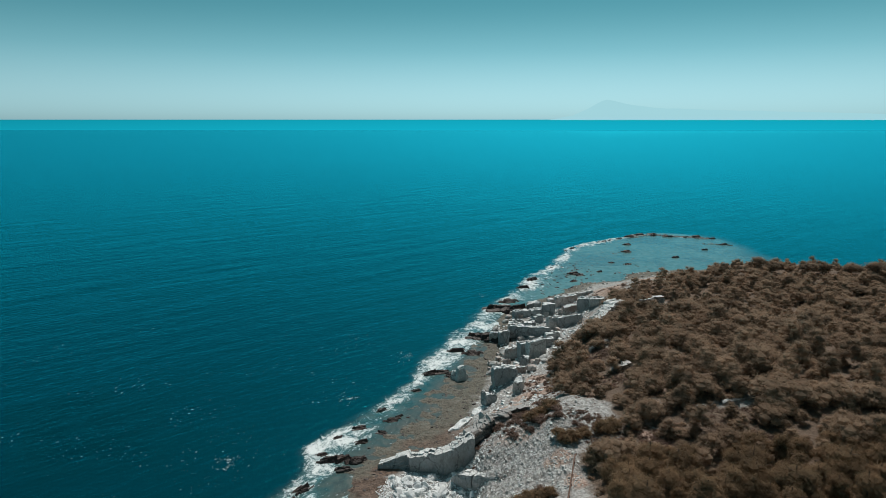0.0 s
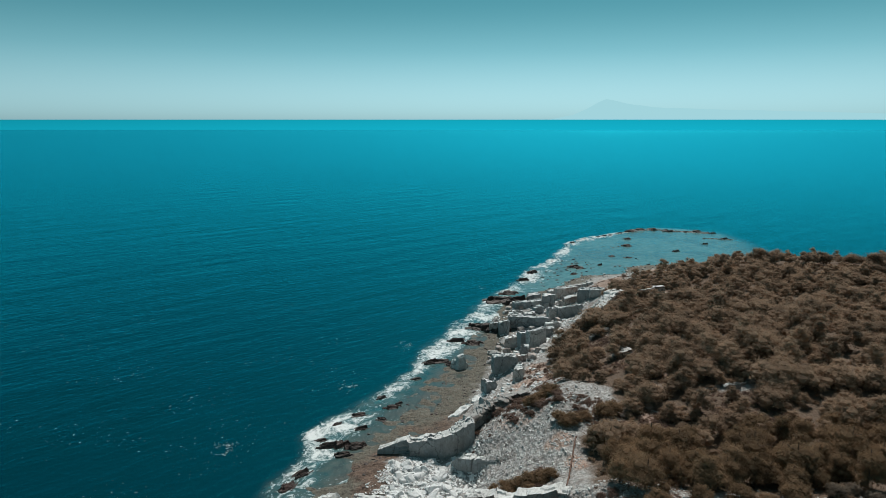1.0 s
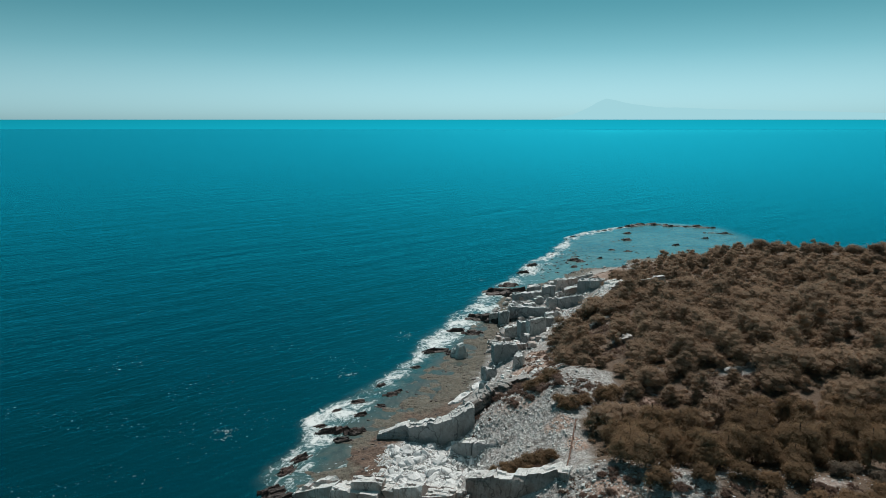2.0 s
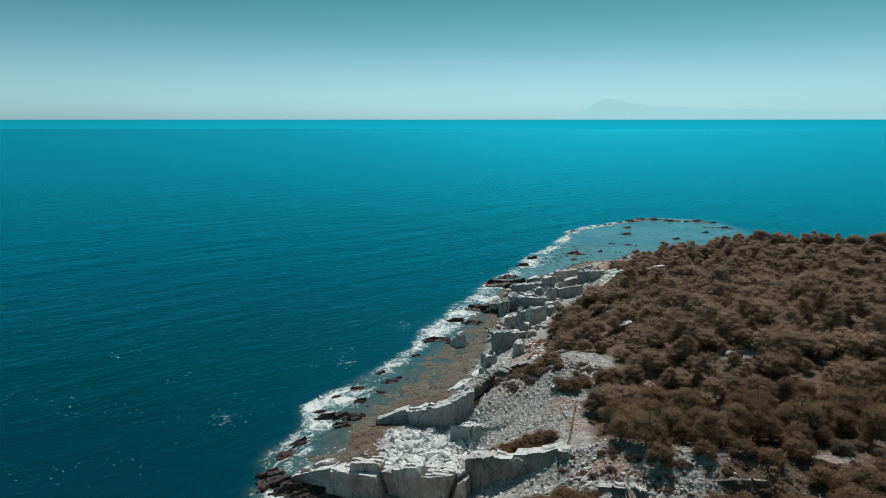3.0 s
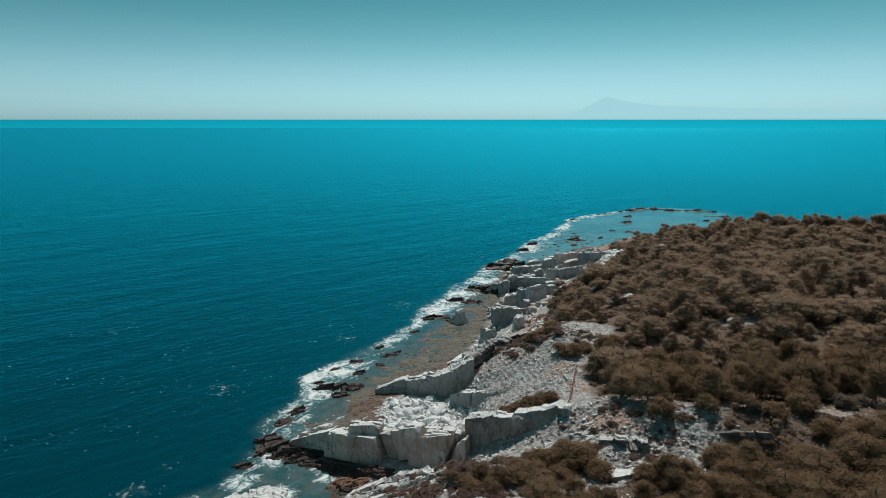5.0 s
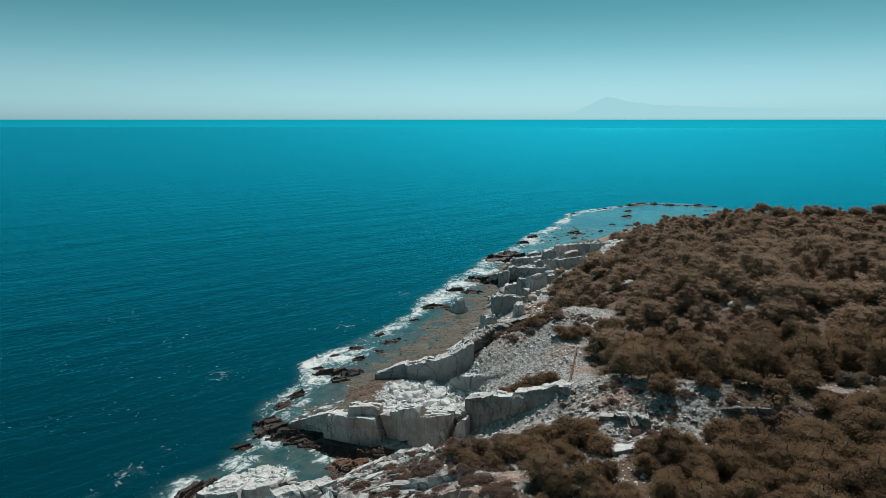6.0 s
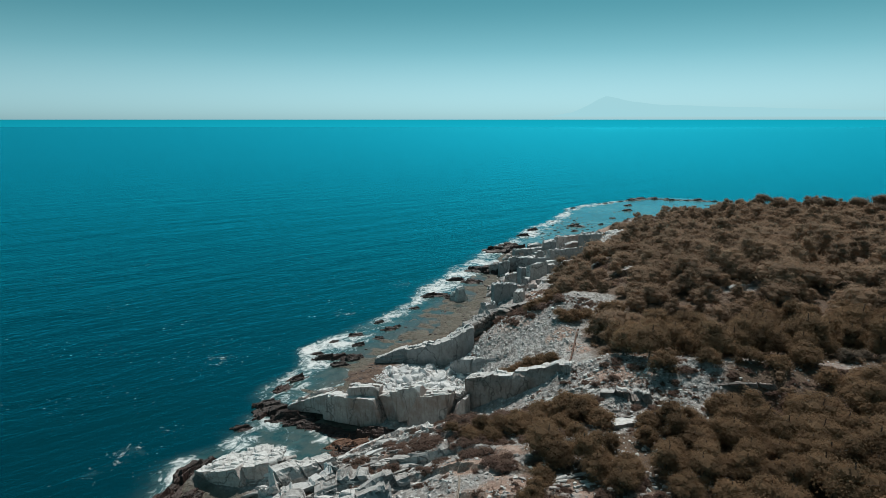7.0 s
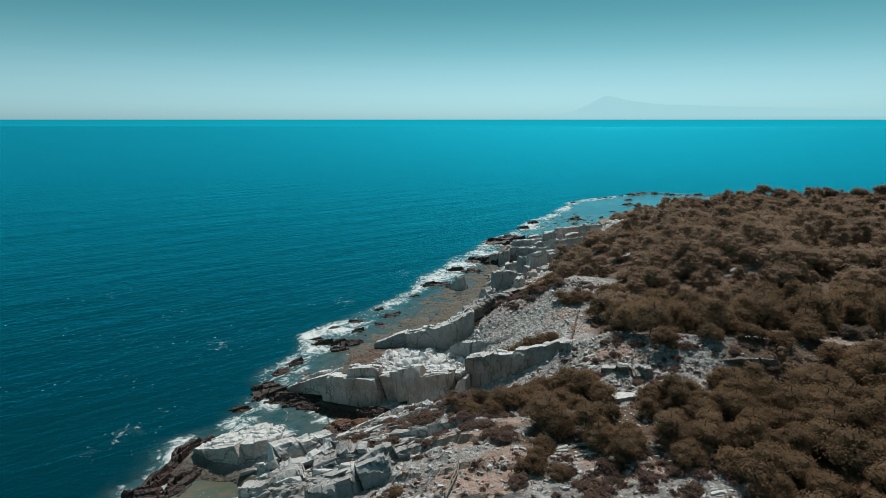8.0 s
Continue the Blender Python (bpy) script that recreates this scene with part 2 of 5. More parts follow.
    mask2 = k.math("MAXIMUM", mask, k.math("MULTIPLY", glint_dots, k.attr("near")))
    base = k.mix(mask2, body, (0.66, 0.69, 0.69))
    dif = k.n.new("ShaderNodeBsdfDiffuse")
    k.l.new(base, dif.inputs["Color"])
    glo = k.n.new("ShaderNodeBsdfGlossy")
    glo.inputs["Color"].default_value = (0.03, 0.80, 1.0, 1)
    glo.inputs["Roughness"].default_value = 0.2
    # the swell runs slantwise, in long crests
    def slanted(sx, sy):
        turn = k.n.new("ShaderNodeVectorRotate")
        turn.rotation_type = "Z_AXIS"
        turn.inputs["Angle"].default_value = radians(-40)
        k.l.new(k.pos, turn.inputs["Vector"])
        v = k.n.new("ShaderNodeVectorMath")
        v.operation = "MULTIPLY"
        k.l.new(turn.outputs[0], v.inputs[0])
        v.inputs[1].default_value = (sx, sy, 1.0)
        return v.outputs[0]

    swell = k.math("ADD", k.math("MULTIPLY", k.noise(0.030, 2, 0.5, slanted(0.28, 1.25)), 1.5), k.math("MULTIPLY", k.noise(0.075, 3, 0.5, slanted(0.35, 1.3)), 0.9))
    chop = k.noise(0.33, 5, 0.62, slanted(0.6, 1.3), 0.6)
    ripple = k.noise(1.3, 3, 0.6, k.scaled(0.8, 1.3, 1.0))
    h = k.math("ADD", k.math("MULTIPLY", swell, 1.5), k.math("ADD", k.math("MULTIPLY", chop, 0.85), k.math("MULTIPLY", ripple, 0.16)))
    b = k.n.new("ShaderNodeBump")
    b.inputs["Strength"].default_value, b.inputs["Distance"].default_value = 1.0, 0.25
    calm = k.math("SUBTRACT", 1.0, k.math("MULTIPLY", k.math("MAXIMUM", k.attr("over_shelf"), k.math("MULTIPLY", k.attr("lagoon"), 0.6)), 0.88))
    k.l.new(k.math("MULTIPLY", k.math("SUBTRACT", h, 2.3), calm), b.inputs["Height"])
    k.l.new(b.outputs[0], glo.inputs["Normal"])
    k.l.new(b.outputs[0], dif.inputs["Normal"])
    fr = k.n.new("ShaderNodeFresnel")
    fr.inputs["IOR"].default_value = 1.8
    k.l.new(b.outputs[0], fr.inputs["Normal"])
    gloss = k.math("MULTIPLY", k.math("MULTIPLY", k.math("MINIMUM", fr.outputs[0], 0.70), k.math("SUBTRACT", 1.0, mask2)), k.math("SUBTRACT", 1.0, k.math("MULTIPLY", k.attr("over_shelf"), 0.25)))
    mixer = k.n.new("ShaderNodeMixShader")
    k.l.new(gloss, mixer.inputs[0])
    k.l.new(dif.outputs[0], mixer.inputs[1])
    k.l.new(glo.outputs[0], mixer.inputs[2])
    k.l.new(mixer.outputs[0], k.n["Material Output"].inputs["Surface"])
    return k.m


M_sea = sea_material()


# ---------------------------------------------------------------- numeric helpers
def hash2(i, j, seed):
    h = (i.astype(np.int64) * 374761393 + j.astype(np.int64) * 668265263 + seed * 974711) & 0xFFFFFFFF
    h = ((h ^ (h >> 13)) * 1274126177) & 0xFFFFFFFF
    return ((h ^ (h >> 16)) & 0xFFFF) / 65535.0


def vnoise(x, y, seed=0):
    """Smooth value noise, 0 to 1."""
    i, j = np.floor(x), np.floor(y)
    u, v = x - i, y - j
    u, v = u * u * (3 - 2 * u), v * v * (3 - 2 * v)
    a, b, c, d = hash2(i, j, seed), hash2(i + 1, j, seed), hash2(i, j + 1, seed), hash2(i + 1, j + 1, seed)
    return (a * (1 - u) + b * u) * (1 - v) + (c * (1 - u) + d * u) * v


def fbm(x, y, octaves=4, seed=0):
    """Layered noise, about -1 to 1."""
    s, amp, tot = 0.0, 1.0, 0.0
    for o in range(octaves):
        s = s + amp * (vnoise(x * 2 ** o + 17.3 * o, y * 2 ** o - 9.1 * o, seed + o) * 2 - 1)
        tot += amp
        amp *= 0.55
    return s / tot


def smooth(a, b, v):
    t = np.clip((v - a) / (b - a), 0, 1)
    return t * t * (3 - 2 * t)


def mesh_from(name, verts, faces, material, flat=True):
    """A mesh from numpy arrays of vertices and of triangles or quads."""
    me = bpy.data.meshes.new(name)
    n = faces.shape[1]
    me.vertices.add(len(verts))
    me.vertices.foreach_set("co", np.asarray(verts, np.float32).ravel())
    me.loops.add(faces.size)
    me.loops.foreach_set("vertex_index", faces.astype(np.int32).ravel())
    me.polygons.add(len(faces))
    me.polygons.foreach_set("loop_start", np.arange(0, faces.size, n, dtype=np.int32))
    me.polygons.foreach_set("use_smooth", np.full(len(faces), not flat))
    me.materials.append(material)
    me.update(calc_edges=True)
    me.validate()
    return me


def add_attribute(me, name, values):
    me.attributes.new(name, "FLOAT", "POINT").data.foreach_set("value", np.asarray(values, np.float32).ravel())


def grid_faces(rows, cols):
    a = (np.arange(rows - 1)[:, None] * cols + np.arange(cols - 1)[None]).ravel()
    return np.stack([a, a + 1, a + cols + 1, a + cols], 1)


def part(name, bm, material, parent, label=""):
    """Links a bmesh, or a ready mesh, as one mesh object under a thing or a part."""
    if isinstance(bm, bmesh.types.BMesh):
        me = bpy.data.meshes.new(name)
        bm.to_mesh(me)
        bm.free()
        me.materials.append(material)
    else:
        me = bm
    ob = new(name, me)
    ob.parent = parent
    return tagged(ob, label)


# ---------------------------------------------------------------- the lie of the land
SECTIONS = []


def section(y, *xz):
    """Heights of the bare ground across the headland at one distance: x, z, x, z and so on."""
    SECTIONS.append((y, np.array(xz[0::2], float), np.array(xz[1::2], float)))


section(-90, -80, -5, -60, -0.5, -40, 4, -10, 11, 40, 15, 120, 18, 260, 14)
section(20, -60, -5, -50, -0.5, -44, 1, -30, 5.5, -10, 10.5, 5, 13.5, 25, 15, 50, 16.5, 100, 18, 260, 14)
section(56, -58, -5, -47, -0.5, -42, 0.8, -30, 4, -14, 8.5, 0, 13, 16, 15, 30, 16, 60, 17, 110, 18)
section(70, -54, -5, -44, -0.5, -41, 0.5, -36, 0.3, -31, 0.4, -22, 5, -13, 8.5, -5, 11, 3, 14, 16, 15, 30, 15.5, 60, 18, 110, 19)
section(79, -51, -5, -43, -0.5, -41, 0.5, -38, -0.4, -30, -0.5, -28, 0.3, -22, 2.5, -14, 6.5, -6, 9, 1, 13, 12, 14, 25, 15.5, 34, 17, 60, 18.5)
section(87, -48, -5, -41, -0.5, -38, 2.0, -28, 2.9, -20, 2.8, -12, 4.5, -4, 8.5, 4, 10.5, 14, 12, 22, 15.5, 36, 20, 60, 19)
section(94, -47, -5, -38, -0.6, -34, -0.5, -20, -0.5, -15, 0.5, -10, 1.0, -4, 3, 4, 5.5, 11, 10, 18, 15, 28, 18, 45, 18, 70, 18)
section(102, -46, -5, -37, -0.6, -33, -0.4, -24, -0.5, -15, -0.2, -10, 2.4, -4, 3.4, 2, 4.8, 8, 8, 14, 11, 22, 14, 32, 16, 50, 16, 85, 19)
section(109, -45, -5, -36, -0.5, -32, 0.0, -24, 0.8, -14, 1.6, -6, 2.4, 2, 3.4, 7, 6.2, 14, 10.5, 23, 14, 33, 15.5, 50, 15.5, 88, 19.5)
section(117, -45, -5, -36, -0.5, -31, 0.1, -22, 0.3, -18, 0.8, -12, 1.6, -4, 2.2, 6, 3.4, 9, 7.4, 13, 8.8, 24, 14.8, 34, 14.8, 42, 16.2, 50, 16.6, 65, 18, 90, 20)
section(129, -42, -5, -32, -0.5, -28, 0.1, -22, 0.3, -17, 0.7, -12, 1.5, 0, 2.6, 5, 4.0, 8, 8.6, 16, 13, 26, 17.6, 33, 16.6, 38, 15.8, 46, 17.2, 65, 20, 90, 21.5)
section(139, -38, -5, -29, -0.5, -25, 0.1, -9, 0.3, 0, 0.8, 6, 5, 14, 10, 22, 13, 30, 15.8, 36, 15.6, 45, 17, 65, 21, 90, 21)
section(155, -32, -5, -22, -0.5, -18, 0.1, 0, 0.3, 6, 0.8, 14, 5, 24, 9, 35, 12, 60, 20, 90, 21)
section(175, -24, -5, -13, -0.5, -9, 0.1, 10, 0.3, 15, 1.5, 26, 6, 38, 10, 62, 18.5, 100, 20)
section(200, -14, -5, -4, -0.5, 0, 0.1, 17, 0.3, 23, 1, 33, 4, 46, 9, 60, 14, 72, 17.5, 100, 18)
section(225, -5, -5, 7, -0.5, 11, 0.1, 18, 0.3, 30, 1.6, 46, 4, 58, 8, 70, 14, 85, 17, 130, 19, 172, 21)
section(245, 2, -5, 14, -0.5, 18, 0.1, 26, 0.5, 40, 2.2, 54, 5.0, 62, 11.8, 77, 17.2, 95, 17.5, 115, 19, 140, 20.5, 180, 20)
section(265, 12, -4, 22, -0.5, 26, 0.05, 36, 0.3, 46, 1, 56, 4, 66, 7, 82, 10, 100, 13, 125, 19, 150, 19, 190, 16)
section(288, 25, -4, 34, -0.6, 42, -0.35, 50, -0.4, 64, 1, 80, 4, 100, 8, 130, 11, 190, 7)
section(312, 38, -4, 45, -0.6, 60, -0.45, 88, -0.4, 98, 0.8, 130, 2.5, 170, 1, 220, -3)
section(345, 55, -4, 60, -0.7, 110, -0.7, 180, -0.8, 200, -4)
section(400, 84, -4, 92, -0.8, 150, -0.8, 186, -0.8, 195, -4)
section(435, 112, -4, 122, -0.7, 150, -0.7, 180, -0.8, 188, -4)
section(455, 120, -4, 150, -2.5, 180, -4)
section(490, 100, -5, 200, -5)


def base_height(x, y):
    """Loft through the sections."""
    x, y = np.broadcast_arrays(np.asarray(x, float), np.asarray(y, float))
    out = np.full(x.shape, -5.0)
    for (ya, xa, za), (yb, xb, zb) in zip(SECTIONS[:-1], SECTIONS[1:]):
        m = (y >= ya) & (y <= yb)
        if m.any():
            t = (y[m] - ya) / (yb - ya)
            out[m] = np.interp(x[m], xa, za) * (1 - t) + np.interp(x[m], xb, zb) * t
    return out


def forest_edge(y):
    """How far inland the pines begin."""
    return np.interp(y, (0, 50, 57, 61, 66, 71, 75, 79, 88, 91, 95, 115, 119, 136, 140, 155, 172, 190, 200, 225, 243, 256, 270, 300),
                     (34, 33, 30, 17, 9, 11, 30, 40, 42, 31, 26, 28, 37, 38, 32, 29, 31, 38, 43, 58, 80, 95, 112, 136))


def height(x, y):
    """The ground as built: the loft with ledges, hummocks and the roughness of broken rock."""
    x, y = np.broadcast_arrays(np.asarray(x, float), np.asarray(y, float))
    z = base_height(x + 1.2 * fbm(x / 9, y / 9, 3, 5), y + 1.2 * fbm(x / 9, y / 9, 3, 9))
    inland = smooth(0.4, 3.0, z)
    # fins of tilted marble that face the walker and rise to the right
    s = (y + 0.22 * x + 2.2 * fbm(x / 14, y / 14, 3, 21)) / 5.2
    fin = (1 - (s - np.floor(s))) - 0.5
    near = smooth(14, 2, x) * smooth(94, 86, y) * inland
    z = z + near * fin * (0.7 + 0.5 * fbm(x / 11, y / 7, 2, 33))
    step = 0.55
    q = (z + 0.5 * fbm(x / 5, y / 3.5, 3, 44)) / step
    ledges = (np.floor(q) + smooth(0.55, 0.95, q - np.floor(q))) * step
    rocky = smooth(4, -6, x - forest_edge(y)) * inland
    z = z * (1 - 0.75 * rocky) + ledges * 0.75 * rocky
    z = z + rocky * 0.28 * fbm(x / 1.7, y / 1.3, 3, 50) + inland * 0.5 * fbm(x / 12, y / 12, 3, 60)
    z = z + (1 - inland) * smooth(-3.0, -0.3, z) * (0.42 * fbm(x / 4.5, y / 3.0, 4, 70) + np.interp(z, (0.0, 0.3), (-0.52, -0.17)) + (0.10 + 0.30 * fbm(x / 2.6, y / 1.7, 3, 75)) * smooth(104, 112, y) * smooth(234, 222, y))
    z = z - 0.8 * np.exp(-((x + 23.5) / 4.6) ** 2 - ((y - 127.5) / 4.2) ** 2)      # a pool worn into the shelf
    # the quarry floor below two of the cut faces
    z = z - 2.6 * np.exp(-((x - 43.5) / 6.5) ** 2 - ((y - 78.5) / 3.2) ** 2) - 1.2 * np.exp(-((x - 6.8) / 5.0) ** 2 - ((y - 117.0) / 2.9) ** 2)
    return z


def lines(*spans):
    out = []
    for a, b, d in spans:
        out.append(np.arange(a, b, d))
    return np.concatenate(out + [[spans[-1][1]]])


gx = lines((-130, -56, 4), (-56, 46, 0.5), (46, 110, 1.2), (110, 200, 2.0), (200, 320, 8))
gy = lines((-90, 40, 4), (40, 54, 1), (54, 150, 0.5), (150, 270, 0.8), (270, 350, 1.6), (350, 490, 2.5))
GX, GY = np.meshgrid(gx, gy)
GZ = height(GX, GY)
me = mesh_from("ground", np.stack([GX, GY, GZ], -1).reshape(-1, 3), grid_faces(len(gy), len(gx)), M_ground)
edge = GX - forest_edge(GY) + 3 * fbm(GX / 6, GY / 6, 3, 80)


def blot(x, y, r, sx=1.0):
    d = np.hypot((GX - x) / sx, GY - y) + 0.35 * r * fbm(GX / 3, GY / 3, 3, 90)
    return smooth(r, 0.6 * r, d)


clear = np.zeros_like(GX)
CLEARINGS = ((42, 120.5, 2.2, 0.55), (44, 125, 2.0, 0.45), (48, 132, 2.0, 0.45), (51.5, 138, 1.8, 0.45), (44.5, 123, 2.0, 0.45), (46, 128.5, 2.0, 0.5), (64, 128, 2.2, 2.2), (32, 132, 4.2, 1.5), (60, 219, 4.8, 1.2), (75, 216, 2.2, 2.4), (33, 116, 2.4, 0.8), (47, 160, 2.0, 1.2), (48, 184, 2.4, 1.2), (58, 86, 1.5, 3.2), (45, 88, 1.6, 3.0), (92, 129, 2.4, 1.6), (43.2, 119, 2.0, 0.5), (48, 134, 2.4, 0.5), (48, 158, 2.0, 1.0), (50, 181, 2.0, 1.2), (58, 211, 4.2, 1.3), (32, 124, 3.0, 1.6))
for c in CLEARINGS:
    clear = np.maximum(clear, blot(*c))
litter = smooth(-1.5, 1.5, edge) * (1 - clear)
near_earth = [blot(4, 59, 5.0, 1.1), 1.1 * blot(5, 60, 4.0, 1.0), blot(12, 63, 3, 2.5), blot(9, 71, 1.6, 2.0), blot(3.5, 61, 0.9, 1.2), blot(5, 63, 0.9, 1.2), blot(7, 65, 0.9, 1.2), blot(9, 67, 0.9, 1.2), blot(24.5, 106, 3.2, 0.7), blot(23, 114, 2.8, 1.2), 0.6 * blot(17, 128, 4.0, 1.5), blot(26, 60, 4, 2.2), blot(42, 121.5, 3, 0.5), blot(44, 126, 3, 0.5), blot(46, 129, 3, 0.5), blot(48, 132, 3, 0.5), blot(51.5, 138, 3, 0.5), blot(43, 119, 2.4, 0.5), blot(41.6, 117.4, 2.6, 0.7), blot(43, 122, 2.4, 0.6), blot(47, 130, 2.4, 0.6)]
far_earth = [blot(28, 88, 3, 3.0), blot(16, 150, 4, 1.5), blot(22, 158, 4, 1.2), 0.5 * blot(60, 86, 3.0, 5.0), blot(62, 243, 5.0, 2.4), blot(80, 272, 6.0, 2.4), blot(92, 284, 6.0, 2.4), blot(72, 264, 5.0, 2.0), blot(70, 252, 4.0, 2.5), blot(27, 170, 5, 1.0), blot(25, 158, 5, 1.2), blot(-3, 77, 2.5, 1.4), blot(3, 69, 3.0, 1.6), blot(20, 60.5, 4.0, 2.0), blot(7.5, 69.5, 1.2, 1.5), blot(46, 126, 2.0, 0.6), blot(-6, 81, 2.0, 1.4), blot(-13, 93, 3.2, 1.3)]
earth = np.minimum(np.maximum.reduce(near_earth + far_earth), 1) * 0.92
add_attribute(me, "litter", litter)
add_attribute(me, "earth", earth)
add_attribute(me, "iron", np.maximum.reduce([blot(-15, 118, 6.0, 0.8), blot(-16, 126, 6.5, 0.9), blot(-13, 133, 4.5, 1.2), 0.8 * blot(4, 148, 8, 0.9), 0.7 * blot(-6, 143, 7, 0.8)]))
add_attribute(me, "shelf", smooth(1.5, 0.6, GZ + 0.5 * fbm(GX / 5, GY / 5, 3, 95)))
ground = tagged(new("ground", me), "pale marble headland with rubble, earth and pine litter", "ground", kind="structure")


# ---------------------------------------------------------------- the sea
CAPS = ((-52, 95, 7), (-55, 88, 5), (-13, 207, 7), (18, 284, 6), (-52, 138, 6), (-28, 172, 7), (-50, 104, 4))


# the reef's rim, from the shelf out and round
RIM = ((77, 386), (95, 408), (118, 424), (129, 433), (147, 442), (159, 434), (172, 430), (184, 424))


def shore_fields(x, y):
    """Foam, shallows and lagoon, by how far the water lies from the edge of the shelf."""
    ys = np.array((-90, 60, 77, 84, 93, 99, 105, 111, 123, 133, 144, 155, 171, 192, 215, 237, 264, 292, 334, 384, 416, 441, 452), float)
    xs = np.array((-58, -49, -45, -43, -42, -36, -37, -35, -35, -32, -29, -23, -15, -7, 1, 10, 21, 35, 54, 77, 104, 132, 150), float)
    d = (x - np.interp(y, ys, xs)) * 0.86            # metres inside the shelf's edge
    d_plain = d
    d = d + 2.6 * fbm(x / 6, y / 6, 4, 101) + 3.5 * fbm(x / 26, y / 26, 2, 103)
    span = smooth(445, 425, y)
    wide = 1 + 0.55 * fbm(x / 16, y / 16, 2, 111) + 0.25 * smooth(200, 240, y) * smooth(340, 300, y) - 0.2 * smooth(300, 400, y)
    foam = smooth(-5.0, 1.0, d) * smooth(14, 2.0, d / np.maximum(wide, 0.4)) * span
    foam = foam * np.clip(0.92 + 0.6 * fbm(x / 10, y / 10, 3, 117), 0.62, 1.2)
    cove = smooth(1, 0, np.hypot((x + 26) / 11, (y - 98) / 9)) * 0.42 + smooth(1, 0, np.hypot((x + 17) / 5, (y - 100) / 4)) * 0.25
    foam = foam * (1 - 0.62 * smooth(9, 5, np.hypot((x + 31) / 1.2, y - 96)))
    foam = np.maximum(foam, cove) * (1 - smooth(6, 4, np.hypot((x + 32) / 1.3, y - 78)))
    for cx, cy, cr in ((-31, 106, 5), (-22, 104, 3.5), (-20.5, 100.5, 3.5), (-35, 99, 5), (-27, 95, 4)):
        foam = np.maximum(foam, 1.05 * smooth(1.25 * cr, 0.2 * cr, np.hypot(x - cx, y - cy)))
    # torn white patches on open water off the shelf
    for cx, cy, cr in CAPS:
        foam = np.maximum(foam, 0.5 * smooth(cr, 0.2 * cr, np.hypot(x - cx, (y - cy) * 0.8)))
    # the pale rim of a pool worn into the shelf
    bow = smooth(0.9, 0.2, np.abs(np.hypot(x + 23.5, y - 127.5) - 5.0)) * smooth(-24.5, -21, x) * smooth(133, 131, y)
    foam = np.maximum(foam * (1 - 0.5 * smooth(5.5, 4, np.hypot(x + 23.5, y - 127.5))), 1.2 * bow)
    # the far arc of the reef
    far = np.full_like(x, 99.0)
    for f in np.linspace(0, len(RIM) - 1, 70):
        rx, ry = (np.interp(f, range(len(RIM)), [p[i] for p in RIM]) for i in (0, 1))
        far = np.minimum(far, np.hypot(x - rx, y - ry - 1.5))
    foam = np.maximum(foam, 1.05 * smooth(5.5, 1.5, far) * np.clip(0.9 + 0.7 * fbm(x / 7, y / 7, 2, 119), 0.3, 1.1) * smooth(186, 176, x))
    shallow = smooth(-4, 2, d) * span * smooth(200, 176, x)
    lag = smooth(0, 5, d) * smooth(250, 290, y) * smooth(198, 176, x + 5 * fbm(x / 9, y / 14, 3, 121))
    lag = lag * np.where(y > 405, smooth(46, 41, np.hypot(x - 150, y - 405)), 1.0)
    over = smooth(4.0, 12.0, d_plain + 1.5 * fbm(x / 5, y / 5, 3, 105)) * smooth(268, 245, y) * smooth(70, 100, y) * (1 - 0.8 * smooth(11, 6, np.hypot((x + 25) / 1.3, y - 97)))
    return foam, shallow, lag, over


sx = lines((-900, -200, 25), (-200, -64, 4), (-64, 60, 1.1), (60, 210, 2.0), (210, 900, 20))
sy = lines((-500, 40, 15), (40, 130, 1.1), (130, 310, 1.3), (310, 470, 2.0), (470, 620, 5), (620, 1200, 20))
SX, SY = np.meshgrid(sx, sy)
foam, shallow, lag, over = shore_fields(SX, SY)
verts = np.stack([SX, SY, np.zeros_like(SX)], -1).reshape(-1, 3)
faces = grid_faces(len(sy), len(sx))
R = 4980.0
me = mesh_from("sea", verts, faces, M_sea, flat=False)
add_attribute(me, "foam", foam)
add_attribute(me, "shallow", shallow)
add_attribute(me, "lagoon", lag)
add_attribute(me, "over_shelf", np.maximum(over, 0.8 * smooth(5, 3, np.hypot((SX + 33) / 1.4, SY - 79))))
add_attribute(me, "pool", smooth(6.5, 4.0, np.hypot((SX + 34) / 1.2, SY - 79) + fbm(SX / 3, SY / 3, 3, 123)))
add_attribute(me, "near", smooth(330, 120, SY))
sea = tagged(new("water", me), "deep teal sea breaking white along the shore", "sea", kind="structure")
far_v = np.array([(-R, -500, 0), (-900, -500, 0), (900, -500, 0), (R, -500, 0), (-R, 1200, 0), (-900, 1200, 0), (900, 1200, 0), (R, 1200, 0), (-R, R, 0), (-900, R, 0), (900, R, 0), (R, R, 0),
                  (-R, -R, 0), (-900, -R, 0), (900, -R, 0), (R, -R, 0)], float)
far_f = np.array([(0, 1, 5, 4), (2, 3, 7, 6), (4, 5, 9, 8), (5, 6, 10, 9), (6, 7, 11, 10), (12, 13, 1, 0), (13, 14, 2, 1), (14, 15, 3, 2)])
part("open_sea", mesh_from("open_sea", far_v, far_f, M_sea, flat=False), M_sea, sea, "open teal sea out to the horizon")

